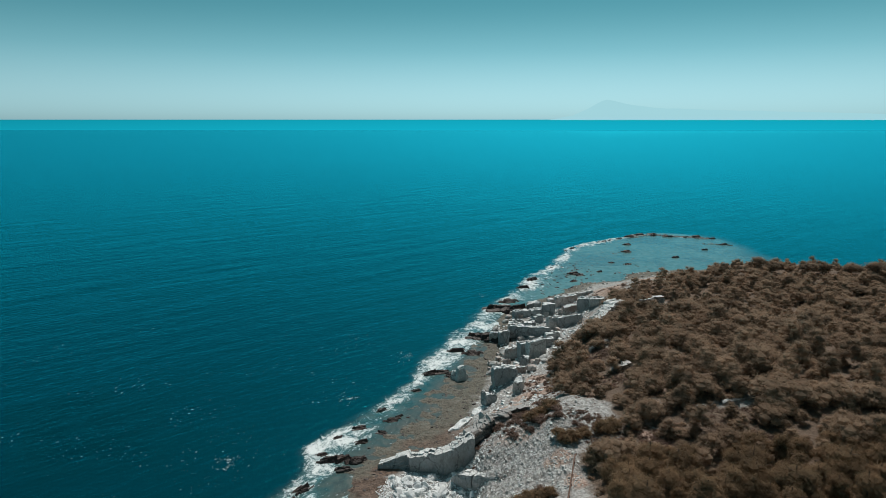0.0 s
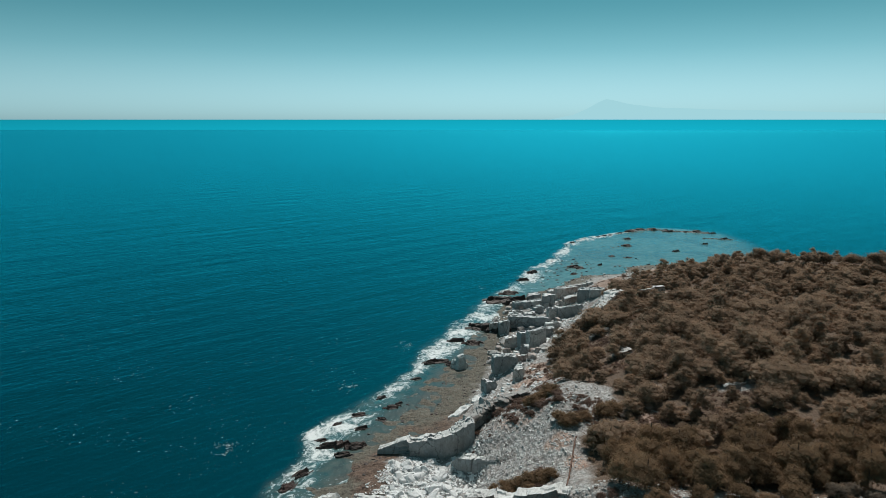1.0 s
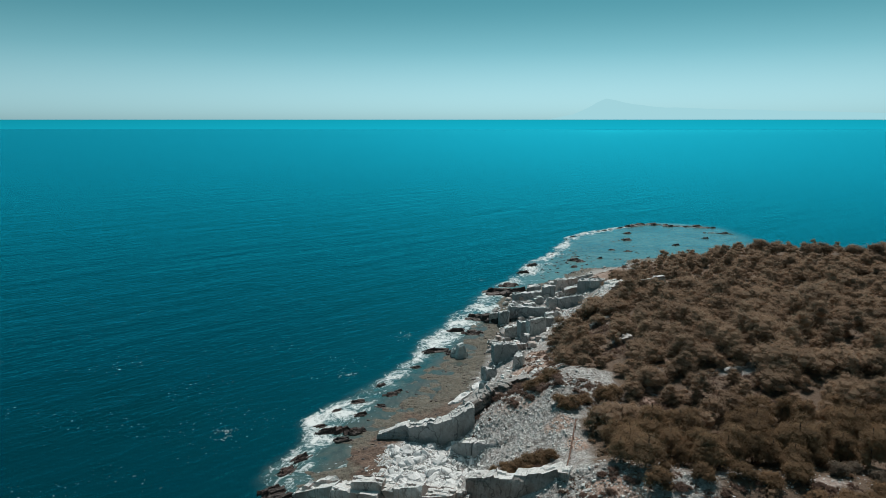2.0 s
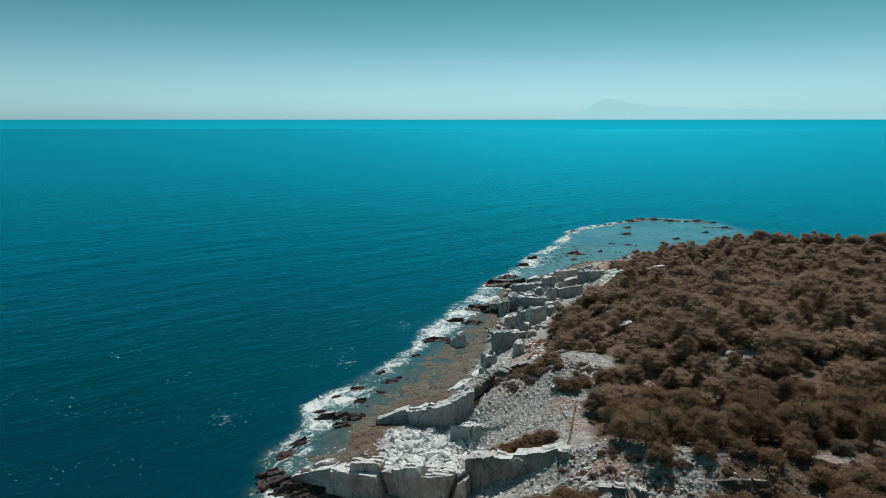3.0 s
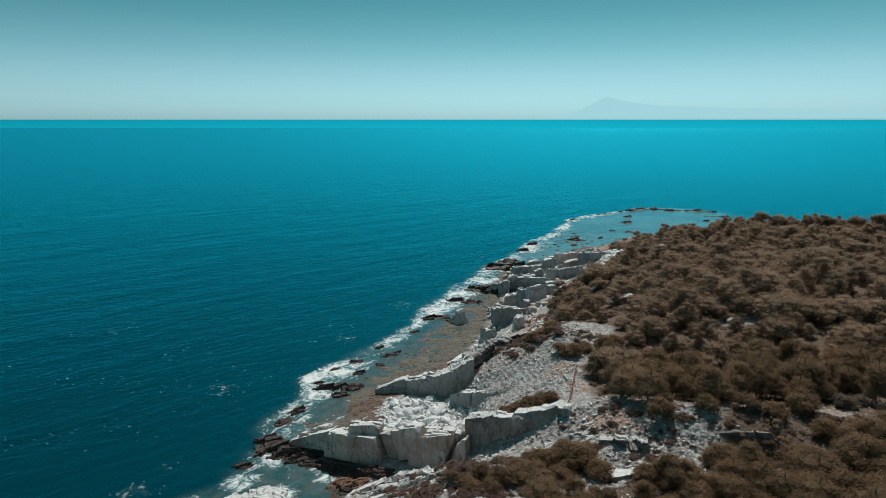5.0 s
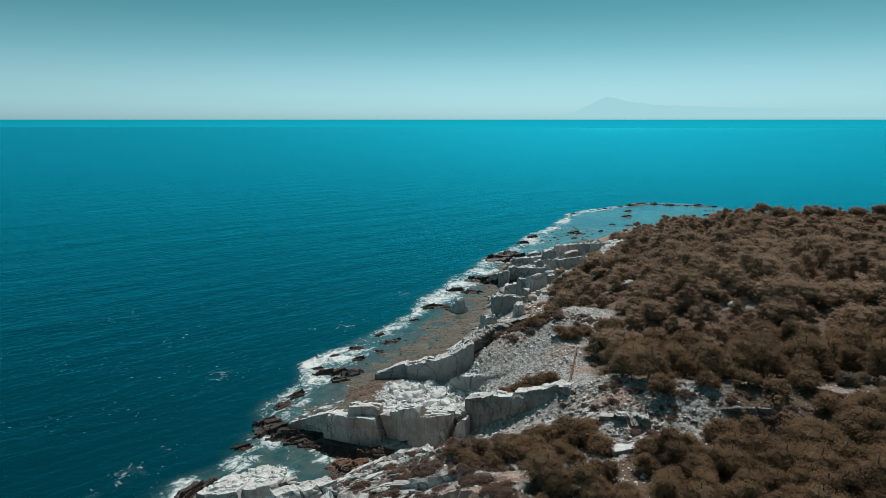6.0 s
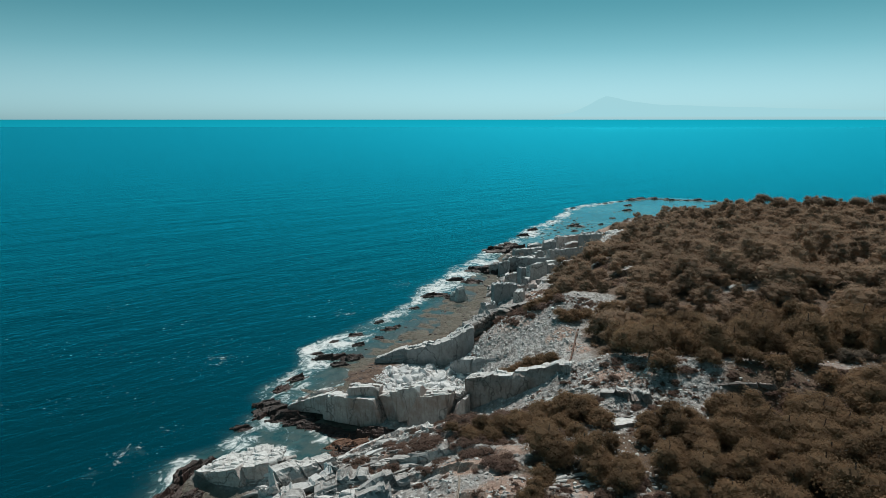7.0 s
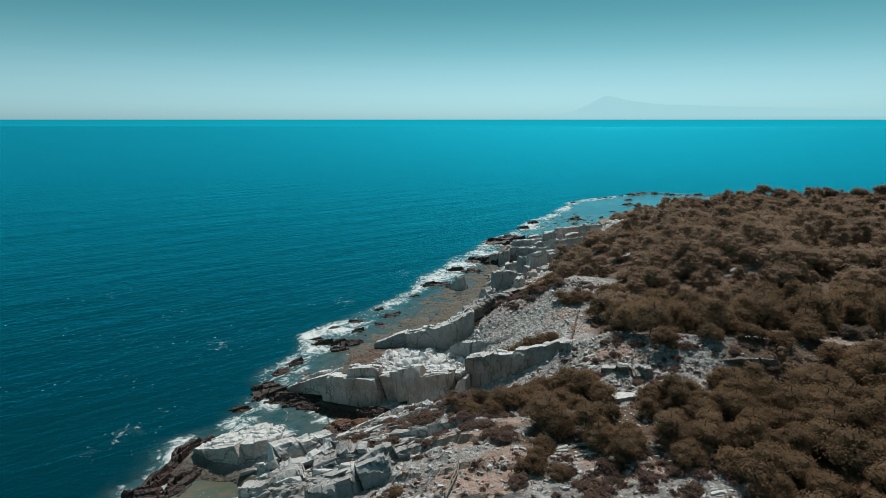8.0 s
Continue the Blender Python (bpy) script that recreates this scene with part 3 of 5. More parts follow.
# a far cape with one high peak, its haze painted in as an even glow
k = Mat("haze_glow", 1.0)
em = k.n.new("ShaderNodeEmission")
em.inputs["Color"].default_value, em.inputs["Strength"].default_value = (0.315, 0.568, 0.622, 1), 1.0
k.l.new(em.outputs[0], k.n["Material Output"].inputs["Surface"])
M_hazeglow = k.m
az = np.linspace(0.15, 0.66, 160)
top = np.interp(np.tan(az), (0.165, 0.20, 0.222, 0.24, 0.251, 0.266, 0.29, 0.33, 0.42, 0.55, 0.70, 0.78), (0, 34, 84, 138, 158, 146, 116, 94, 80, 64, 46, 36))
top = 0.95 * top + 4 * fbm(az * 60, az * 0, 4, 7) * smooth(0.17, 0.2, az)
base, D = 77.0, 4900.0
ring = np.stack([np.tan(az) * D, np.full_like(az, D)], 1)
verts = np.concatenate([np.column_stack([ring, np.full(len(az), base)]), np.column_stack([ring, base + np.maximum(top, 0.0)])])
a = np.arange(len(az) - 1)
me = mesh_from("backdrop", verts, np.stack([a, a + 1, a + 1 + len(az), a + len(az)], 1), M_hazeglow)
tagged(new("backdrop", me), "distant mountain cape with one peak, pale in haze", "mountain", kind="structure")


# ---------------------------------------------------------------- quarry walls and marble fins
def rock_wall(name, label, pts, depth, seed, cell=0.34, joint=4.5, fall=0.12, chunk=0.16, step=0.75, bed=0.06, face=None, top=None, lean=1.0, slab=0.75):
    """A quarried face along a line of (x, y, top, foot): plane panels between open joints, broken blocks, a ragged top that runs back, closed behind."""
    rng = np.random.default_rng(seed)
    p = np.array(pts, float)
    seg = np.hypot(np.diff(p[:, 0]), np.diff(p[:, 1]))
    s = np.concatenate([[0], np.cumsum(seg)])
    n = max(10, int(s[-1] / cell))
    u = np.linspace(0, s[-1], n)
    x, y, zt, zb = (np.interp(u, s, p[:, i]) for i in range(4))
    tx, ty = np.gradient(x, u), np.gradient(y, u)
    ln = np.hypot(tx, ty)
    nx, ny = ty / ln, -tx / ln                       # out of the face
    cuts = np.cumsum(rng.uniform(0.45, 1.6, int(s[-1] / joint * 2) + 4) * joint)
    panel = np.searchsorted(cuts, u)
    bank = lambda lo, hi: rng.uniform(lo, hi, 300)
    rake = rng.uniform(0.3, 0.6) * lean                      # the joints lean one way along a face
    offs, tilts, yaws = bank(-0.55, 0.55), bank(0.0, 0.22), bank(-0.16, 0.16)
    chip, shoulder, bevel_a, bevel_b = bank(-0.9, 0.9), bank(0.55, 1.3), bank(0.6, 2.6), bank(0.6, 2.6)
    width = np.diff(np.concatenate([[0], cuts]))
    width = np.concatenate([width, np.full(300 - len(width), joint)])
    tall = np.maximum(zt - zb, 0.2)
    # the rim: straight runs that start and end at their own heights
    nodes = np.cumsum(rng.uniform(1.0, 4.2, int(s[-1]) + 4))
    run = np.searchsorted(nodes, u)
    along = (u - np.concatenate([[0], nodes])[run]) / np.diff(np.concatenate([[0], nodes, [nodes[-1] + 3]]))[run]
    za, zc = bank(-0.5, 0.5), bank(-0.5, 0.5)
    jag = (za[run] * (1 - along) + zc[run] * along) * min(step, 0.8) * 1.1
    zt = zt + (jag + step * 0.5 * bank(-1, 1)[panel]) * np.minimum(1, tall / 3)
    zt = np.maximum(zt, zb + 0.15)
    rows_up = max(5, int((zt - zb).max() / cell))
    V = []
    for r in range(rows_up + 1):
        f = r / rows_up
        z = (zb - 1.2) + f * (zt - zb + 1.2)
        hgt = z - zb
        # the columns of the face lean with its joints
        uu = np.clip(u + rake * (zt - z), 0, s[-1])
        fx, fy = np.interp(uu, s, p[:, 0]), np.interp(uu, s, p[:, 1])
        row = panel
        du = u - np.concatenate([[0], cuts])[row]
        w = width[row]
        seam = np.concatenate([[False], row[1:] != row[:-1]])
        # each panel is bounded by a few planes: its face, a sloping shoulder, two bevels and one broken corner
        d = offs[row] + yaws[row] * (du - w / 2) - tilts[row] * hgt
        d = np.minimum(d, offs[row] + 0.15 - 0.8 * (hgt - shoulder[row] * tall))
        d = np.minimum(d, offs[row] - 0.25 + du * bevel_a[row])
        d = np.minimum(d, offs[row] - 0.25 + (w - du) * bevel_b[row])
        d = np.minimum(d, offs[row] + 0.2 + 0.30 * np.sign(chip[row]) * (du - w * 0.5) + chip[row] * 0.35 * (hgt - 0.5 * tall))
        cu, cv = np.floor((u + 0.7 * hgt) / 2.3), np.floor((z - 0.12 * u) / 0.8)
        blocky = (hash2(cu, cv, seed) - 0.5) * 2 * chunk * (0.3 + 1.4 * smooth(0.5, 1.0, np.full_like(u, f)))
        d = d + blocky + bed * 2 * (hash2(np.floor((z - 0.16 * u) / 0.42), np.floor((u + 0.6 * z) / 4.3), seed + 11) - 0.5)
        d = d + 0.04 * fbm(u / 1.3, z / 1.0 + 7 * panel, 3, seed + 3) - 0.8 * seam
        d = d * np.minimum(1.0, 0.3 + tall / 4)
        V.append(np.stack([fx + nx * d, fy + ny * d, z], 1))
    edge_x, edge_y = V[-1][:, 0], V[-1][:, 1]
    rows_back = max(4, int(depth / cell))
    for r in range(1, rows_back + 1):
        b = depth * r / rows_back
        # thin beds, long one way, that break off in steps
        bed_no = np.floor((b + 0.35 * hash2(np.floor(u / 2.2), u * 0, seed + 2) + 0.05 * u) / slab)
        piece = np.floor((u + 3.1 * hash2(bed_no, u * 0, seed + 4)) / (2.2 + 3 * hash2(bed_no, u * 0 + 3, seed + 4)))
        z = zt - fall * b - 0.06 + (hash2(piece, bed_no, seed + 5) - 0.55) * 0.83 * slab + 0.12 * (b / slab - bed_no - 0.5) + 0.06 * fbm(u / 0.8, b / 0.6 + u * 0, 3, seed + 9)
        V.append(np.stack([edge_x - nx * b, edge_y - ny * b, np.maximum(z, zb - 0.5)], 1))
    V.append(np.stack([edge_x - nx * (depth + 0.5), edge_y - ny * (depth + 0.5), zb - 1.6], 1))
    V = np.array(V)
    V[1:, 1:-1, :2] += rng.uniform(-0.025, 0.025, V[1:, 1:-1, :2].shape)
    V[:, 0, 2] = V[:, -1, 2] = V[0, :, 2].min()
    rows = len(V)
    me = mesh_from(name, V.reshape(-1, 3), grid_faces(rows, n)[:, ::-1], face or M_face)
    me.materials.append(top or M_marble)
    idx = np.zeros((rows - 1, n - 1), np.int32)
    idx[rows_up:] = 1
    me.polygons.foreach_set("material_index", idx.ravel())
    me.update()
    return tagged(new(name, me), label, "rock face", "marble faces of the quarry")


def chipped(name, corners, seed, face, top=None, n=9, chip=0.35, rough=0.05, plates=0.0):
    """A quarried solid between eight corners (front face from lower left, counter-clockwise, then the back): edges
    broken off along planes, rough sides, a broken top in a paler material, as if sunlit.
    """
    rng = np.random.default_rng(seed)
    c = np.array(corners, float)
    g = np.linspace(0, 1, n)
    A, B = (q.ravel() for q in np.meshgrid(g, g, indexing="ij"))
    one, nil = np.ones_like(A), np.zeros_like(A)
    quad = grid_faces(n, n)
    sides = ((A, nil, B, True), (A, one, B, False), (nil, A, B, False), (one, A, B, True), (A, B, nil, False), (A, B, one, True))
    P, Q, m = [], [], 0
    for u, v, w, flip in sides:
        P.append(np.stack([u, v, w], 1))
        Q.append((quad[:, ::-1] if flip else quad) + m)
        m += len(u)
    P, Q = np.concatenate(P), np.concatenate(Q)
    key, first, inv = np.unique(np.round(P * (n - 1)).astype(int), axis=0, return_index=True, return_inverse=True)
    P, Q = P[first], inv.ravel()[Q]
    u, v, w = P.T[:, :, None]
    low = (c[0] * (1 - u) + c[1] * u) * (1 - v) + (c[4] * (1 - u) + c[5] * u) * v
    high = (c[3] * (1 - u) + c[2] * u) * (1 - v) + (c[7] * (1 - u) + c[6] * u) * v
    X = low * (1 - w) + high * w
    along, back = c[1] - c[0], c[4] - c[0]
    along, back, up = along / np.linalg.norm(along), back / np.linalg.norm(back), np.array((0, 0, 1.0))
    if plates:                                        # thin beds broken off the top in steps
        bu, bv = np.floor(X @ along / rng.uniform(1.2, 2.0)), np.floor(X @ back / rng.uniform(0.7, 1.2) + 0.3 * (X @ along))
        X[:, 2] -= np.where(P[:, 2] > 0.99, plates * hash2(bu, bv, seed), 0)
    for d in (up - back, up - back + along, up - back - along, up + along, up - along, along - back, -along - back, up + back, 0.3 * up - back + 0.3 * along):
        d = d + rng.uniform(-0.45, 0.45, 3)
        d = d / np.linalg.norm(d)
        over = X @ d - ((c @ d).max() - chip * rng.uniform(0.5, 2.2))
        X = X - np.maximum(over, 0)[:, None] * d
    X = X + rough * np.stack([fbm(X[:, 0] + 0.6 * X[:, 2], X[:, 1] - 0.5 * X[:, 2], 3, seed + i) for i in range(3)], 1)
    me = mesh_from(name, X, Q, face)
    me.materials.append(top or M_marble)
    # sides that look up take the paler material: lit tops set by colour
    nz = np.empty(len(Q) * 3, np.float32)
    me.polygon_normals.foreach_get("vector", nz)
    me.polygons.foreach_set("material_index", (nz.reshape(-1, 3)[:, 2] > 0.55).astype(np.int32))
    me.update()
    return me


def box_corners(x, y, z, w, d, h, turn=0.0, dip=0.0, rear=1.0, taper=0.0):
    """Corners of a block whose front face stands at x, y; dip lowers its one end, rear its back."""
    c, s_ = math.cos(turn), math.sin(turn)
    out = []
    for v in (0, d):
        for u, k_ in ((-0.5, 0), (0.5, 0), (0.5, 1), (-0.5, 1)):
            u, v_ = u * (1 - taper * k_), d / 2 + (v - d / 2) * (1 - taper * k_)
            out.append((x + c * u * w - s_ * v_, y + s_ * u * w + c * v_, z + k_ * (h + dip * u * w) * (rear if v else 1.0)))
    return out


def slanted(tl, tr, bl, br, depth):
    """Corners of a panel of the face, given its four front corners."""
    n = Vector((tr[1] - tl[1], tl[0] - tr[0], 0)).normalized() * -depth
    front = [Vector(q) for q in (bl, br, tr, tl)]
    return front + [q + n for q in front]


rock_wall("quarry_wall", "tall grey quarried marble face with dark cracks, above a cove", ((-28, 111.8, 1.8, 0), (-22, 109, 4.4, 0), (-14.4, 105.6, 6.6, 0.2), (-8.4, 104.6, 7.0, 2), (-2.4, 100.8, 8.6, 3), (4.2, 98.6, 9.6, 4)), 2.2, 11, cell=0.24, joint=4, chunk=0.2, step=1.0, bed=0.2)
great_wall = new("quarry_wall")
PANELS = (((-30, 111.2, 1.0), (-20.2, 106.5, 5.9), (-30, 111.2, 0.2), (-20.8, 106.7, 1.4), 2.6),
          ((-20.6, 106.0, 5.8), (-11.9, 102.9, 6.5), (-21.8, 106.6, 0.8), (-9.7, 102.4, 0.6), 2.6),
          ((-17.2, 105.6, 7.3), (-11.0, 103.9, 8.2), (-17.0, 105.4, 4.6), (-11.2, 103.6, 4.8), 2.2),
          ((-11.4, 103.2, 6.5), (-9.1, 102.8, 7.5), (-9.1, 102.9, 0.4), (-6.6, 101.5, 1.0), 2.6),
          ((-9.4, 102.5, 7.9), (-3.9, 98.9, 10.4), (-7.4, 101.4, 2.8), (-2.6, 98.4, 5.0), 2.2),
          ((-4.6, 99.4, 8.6), (2.0, 97.0, 10.4), (-6.2, 100.6, 0.6), (0.0, 97.5, 1.6), 2.6),
          ((2.2, 97.0, 8.0), (3.7, 96.2, 9.6), (0.4, 97.5, 1.6), (3.9, 96.2, 2.6), 2.4))
for i, (tl, tr, bl, br, deep) in enumerate(PANELS):
    ahead = (0.0, 0.5, 0.0, -0.45, 0.25, 0.55, -0.1)[i]
    shift = Vector((-0.4 * ahead, -ahead, 0))
    corners = [q + shift for q in slanted(tl, tr, bl, br, deep)]
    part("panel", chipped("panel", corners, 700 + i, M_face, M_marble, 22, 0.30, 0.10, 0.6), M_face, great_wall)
tagged(great_wall, "tall grey quarried marble panels split by slanting cracks", "rock face", "marble faces of the quarry")
rock_wall("quarry_wall", "long grey quarried marble face rising inland under a pale rim", ((3.2, 98.4, 10.6, 5), (8, 96.5, 12.8, 7.5), (14, 94.5, 15, 11), (20, 91.5, 17.2, 14)), 3.5, 12, cell=0.26, joint=7, chunk=0.08, step=0.6, bed=0.04, face=M_brownface)
rock_wall("quarry_wall", "low weathered marble rib running down to the shelf", ((-15.5, 133.4, 1.4, 0.6), (-11.5, 132.6, 3.2, 1.4), (-7, 131.6, 5.0, 2.0)), 3.0, 39, joint=7, chunk=0.3, step=0.6, bed=0.25, cell=0.22, face=M_shadeface, top=M_marble)
pit_cliff = new("quarry_wall")
CLIFF = ((-7.6, 131.0, 4.9, 2.0), (-4.6, 130.2, 6.2, 2.2), (-2.2, 129.6, 6.6, 2.2), (0.2, 129.0, 7.4, 2.4), (2.4, 129.2, 8.2, 2.6), (4.6, 129.6, 9.6, 3.2), (7.0, 130.2, 10.6, 4.6))
for i, ((xa, ya, ta, fa), (xb, yb, tb, fb)) in enumerate(zip(CLIFF[:-1], CLIFF[1:])):
    ahead = (0.0, 0.12, -0.05, 0.08, 0.0, 0.1)[i]
    corners = slanted((xa - 0.1, ya - ahead, ta), (xb + 0.1, yb - ahead, tb), (xa, ya - ahead - 0.3, fa - 2.0), (xb + 0.2, yb - ahead - 0.3, fb - 2.0), 3.2)
    part("panel", chipped("panel", corners, 820 + i, M_shadeface, M_marble, 20, 0.08, 0.24, 0.5), M_shadeface, pit_cliff)
tagged(pit_cliff, "white quarried cliff with upright grooves beside the rubble pit", "rock face", "marble faces of the quarry")
rock_wall("quarry_wall", "pale broken marble ridge above the wave-cut shelf", ((6, 132, 10.2, 7.5), (11, 136, 11.4, 8.8), (17, 140, 12.2, 10), (21, 141, 12.8, 11)), 3.0, 14, joint=5, chunk=0.8, bed=0.45, cell=0.24, step=1.0, face=M_weathered, top=M_rubble)
rock_wall("quarry_wall", "low white quarried step at the foot of a rubble slope", ((1.6, 124.2, 3.8, 2.4), (3.2, 122.8, 5.9, 2.8), (7.9, 119.4, 7.1, 3.2), (11.8, 116.4, 8.4, 4.2)), 3.6, 15, lean=0.2, joint=4.5, chunk=0.10, step=0.4, cell=0.24, face=M_shadeface)
rock_wall("quarry_wall", "dark upright cut below the marble rim", ((22.5, 82.8, 16.4, 15.2), (26, 81.6, 17.0, 15.2), (29.5, 81, 17.4, 16.4)), 1.8, 16, face=M_weathered, top=M_rubble, joint=2, chunk=0.7, step=1.2, bed=0.5, cell=0.2)
for i, (x, y, w, d, h, turn, dip) in enumerate(((25.8, 75.0, 6.4, 2.0, 0.85, 0.12, 0.06), (21.6, 78.6, 3.4, 1.4, 0.6, 0.25, 0.08), (19.4, 84.4, 3.6, 1.2, 0.55, 0.2, 0.08), (24.6, 79.6, 2.6, 1.2, 0.5, -0.1, 0.06))):
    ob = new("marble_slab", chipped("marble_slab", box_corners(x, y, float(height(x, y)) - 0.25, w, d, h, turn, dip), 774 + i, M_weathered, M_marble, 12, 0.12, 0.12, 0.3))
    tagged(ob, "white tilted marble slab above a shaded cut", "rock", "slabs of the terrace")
rock_wall("quarry_wall", "dark shaded cut in the terrace among the pines", ((37, 82.6, 17.6, 15.6), (42, 82, 18.2, 14.6), (47, 81.6, 18.2, 14.6), (52, 82.4, 18.3, 16.6)), 1.6, 46, face=M_weathered, joint=5, chunk=0.16, step=0.3, bed=0.1, cell=0.22, top=M_weathered)
# the ledges near the water and on the near slope
rock_wall("marble_fin", "white marble shelf with a sheer grey side above a rock pool", ((-38, 86.2, 2.0, 0), (-34.5, 84.6, 2.9, 0.2), (-29, 83.2, 3.9, 0.4), (-24.5, 84.5, 4.4, 2.0)), 8.0, 21, top=M_marble, fall=0.10, chunk=0.10, step=0.4, joint=6, bed=0.08, cell=0.22, slab=0.4)
LEDGES = "tilted white marble ledges with shaded sides"
SHEER = "sheer grey marble side under a white top"
rock_wall("marble_fin", LEDGES, ((-26, 78.5, 4.0, 1), (-22.5, 76.2, 6.6, 2.5), (-18.5, 78.2, 7.2, 4.5), (-14.5, 81, 7.4, 5.5)), 3.2, 22, fall=0.2, chunk=0.2, step=0.7, joint=5, bed=0.28, face=M_greytop, top=M_marble, cell=0.22, slab=0.4)
rock_wall("marble_fin", LEDGES, ((-25.5, 73.8, 4.2, 0.5), (-21, 72.6, 6.0, 2), (-17, 73.8, 7.4, 4), (-13.5, 76, 8.6, 6.5)), 2.6, 23, fall=0.15, chunk=0.2, step=0.7, joint=5, bed=0.28, face=M_greytop, top=M_marble, cell=0.22, slab=0.4)
rock_wall("marble_fin", SHEER, ((-26, 71, 4.8, 0.5), (-20.5, 69.8, 6.8, 1.5), (-16.6, 70.2, 7.6, 3)), 2.4, 24, fall=0.1, chunk=0.2, step=0.7, joint=5, bed=0.28, face=M_greytop, top=M_greytop, cell=0.22, slab=0.4)
# the sheer sides of these three are darkened in colour to stand in shade
rock_wall("marble_fin", SHEER, ((-16.2, 70.4, 8.2, 3.5), (-12.8, 71, 9.6, 5), (-9.2, 71, 10.6, 7.5)), 3.0, 25, fall=0.08, chunk=0.2, step=0.7, joint=5, bed=0.28, face=M_shadeface, top=M_greytop, cell=0.22, slab=0.4)
rock_wall("marble_fin", SHEER, ((-10.5, 67.4, 10.2, 5.5), (-7, 67, 12, 7.5), (-3.6, 67.6, 12.8, 9.8)), 1.6, 26, chunk=0.2, step=0.7, joint=5, bed=0.28, face=M_shadeface, top=M_greytop, cell=0.22, slab=0.4)
rock_wall("marble_fin", LEDGES, ((-16, 64, 8.6, 3.5), (-11, 63.2, 11.2, 6), (-5.5, 63.8, 12.8, 9.2)), 1.6, 27, chunk=0.2, step=0.7, joint=5, bed=0.28, face=M_shadeface, top=M_greytop, cell=0.22, slab=0.4)
rock_wall("marble_fin", "low broken marble ledge among scrub", ((-7, 74.5, 10.5, 9.6), (-2, 73.2, 12.1, 11.2), (3, 73, 13.7, 13), (6, 74, 14.5, 14.2)), 1.8, 28, chunk=0.2, step=0.7, joint=5, bed=0.28, face=M_greytop, top=M_greytop, cell=0.22, slab=0.4)
rock_wall("marble_fin", "white rim of marble at the edge of a cove", ((-16, 91.4, 1.6, 0.2), (-12.4, 89.8, 4.2, 1.8), (-7.7, 87.5, 7.8, 4.5), (-2.5, 84.8, 10, 7.6), (1.2, 82.8, 11.6, 10)), 2.6, 29, chunk=0.4, step=0.5, joint=4, bed=0.2, cell=0.22, slab=0.4)
# bare rock that stands out of the wood
rng0 = np.random.default_rng(63)
OUTCROP = "bare grey marble outcrop standing out of the wood"
rock_wall("rock_outcrop", OUTCROP, ((53.5, 211.5, 11.2, 8.5), (57.5, 213, 13.6, 9.5), (62, 215.5, 15.6, 11.5), (66, 219, 16.6, 13)), 5.0, 41, fall=0.1, chunk=0.3, step=0.4, bed=0.24)
rock_wall("rock_outcrop", OUTCROP, ((69.5, 217.5, 17.0, 15), (74, 214.8, 18.4, 16), (78, 214.4, 19.2, 17.5)), 3.0, 42, chunk=0.4, step=0.4, bed=0.24)
for i, (x, y, w, h) in enumerate(((56.5, 127.8, 2.2, 0.9), (59.5, 128.2, 2.8, 1.1), (62.6, 127.8, 3.4, 1.4), (65.2, 128.6, 2.2, 1.0), (67.8, 129.2, 3.0, 1.5), (70.4, 130, 2.0, 1.2))):
    ob = new("rock_outcrop", chipped("rock_outcrop", box_corners(x, y, float(height(x, y)) - 0.8, w, 1.8, h + 0.8, rng0.uniform(-0.2, 0.4), 0.15, 0.7), 770 + i, M_weathered, M_greytop, 12, 0.35, 0.3, 0.8))
    tagged(ob, OUTCROP, "rock face", "outcrops in the wood")
rock_wall("rock_outcrop", OUTCROP, ((44, 180, 12.8, 11.5), (47.5, 180.6, 14.2, 12.4), (51, 182, 14.8, 13.4)), 2.0, 44, chunk=0.5, joint=2, bed=0.24, face=M_weathered, top=M_greytop)
rock_wall("rock_outcrop", OUTCROP, ((44, 156, 16.2, 14.6), (47, 155.6, 17.2, 15.3), (50, 157, 17.6, 16.2)), 2.0, 45, chunk=0.5, joint=2, bed=0.24, face=M_weathered, top=M_greytop)
# the far quarry
FAR = "square-cut grey marble face in the old shore quarry"
# face centre x, y, width, height
FRONT_CUTS = ((18.5, 176, 7.2, 6.6), (20.6, 163.5, 2.6, 4.6), (25.5, 188.2, 2.8, 3.9), (23.3, 201.5, 5.2, 5.1), (27.2, 198.4, 3.3, 7.2), (30.8, 195, 5.7, 8.0), (31.3, 219.5, 14.6, 5.2), (18.9, 220.1, 3.9, 4.7), (22.1, 216.3, 3.8, 6.4), (38, 207.5, 5.1, 3.9), (13.4, 162.5, 3.6, 3.8), (23.5, 181, 3.4, 3.0), (35.5, 203, 4.0, 4.4))
BACK_CUTS = ((41.1, 225.1, 3.5, 6.3), (47.2, 225, 9.5, 5.3), (52.4, 256.1, 9.6, 5.5), (55.5, 239.8, 5.3, 5.8), (60, 236.5, 5.8, 3.6), (42.5, 244.6, 5.2, 5.8), (46.9, 257.5, 4.5, 4.7), (39.1, 261, 5.7, 3.2), (38.2, 247.6, 5.5, 3.4), (32.5, 246.6, 7.0, 3.6), (51.4, 242.2, 6.4, 3.4), (33.5, 231, 4.4, 3.0), (27.5, 233, 5.0, 2.6), (37.5, 236, 3.8, 3.6), (44, 233, 3.6, 3.2), (29.5, 239, 4.2, 2.4))
rng = np.random.default_rng(64)
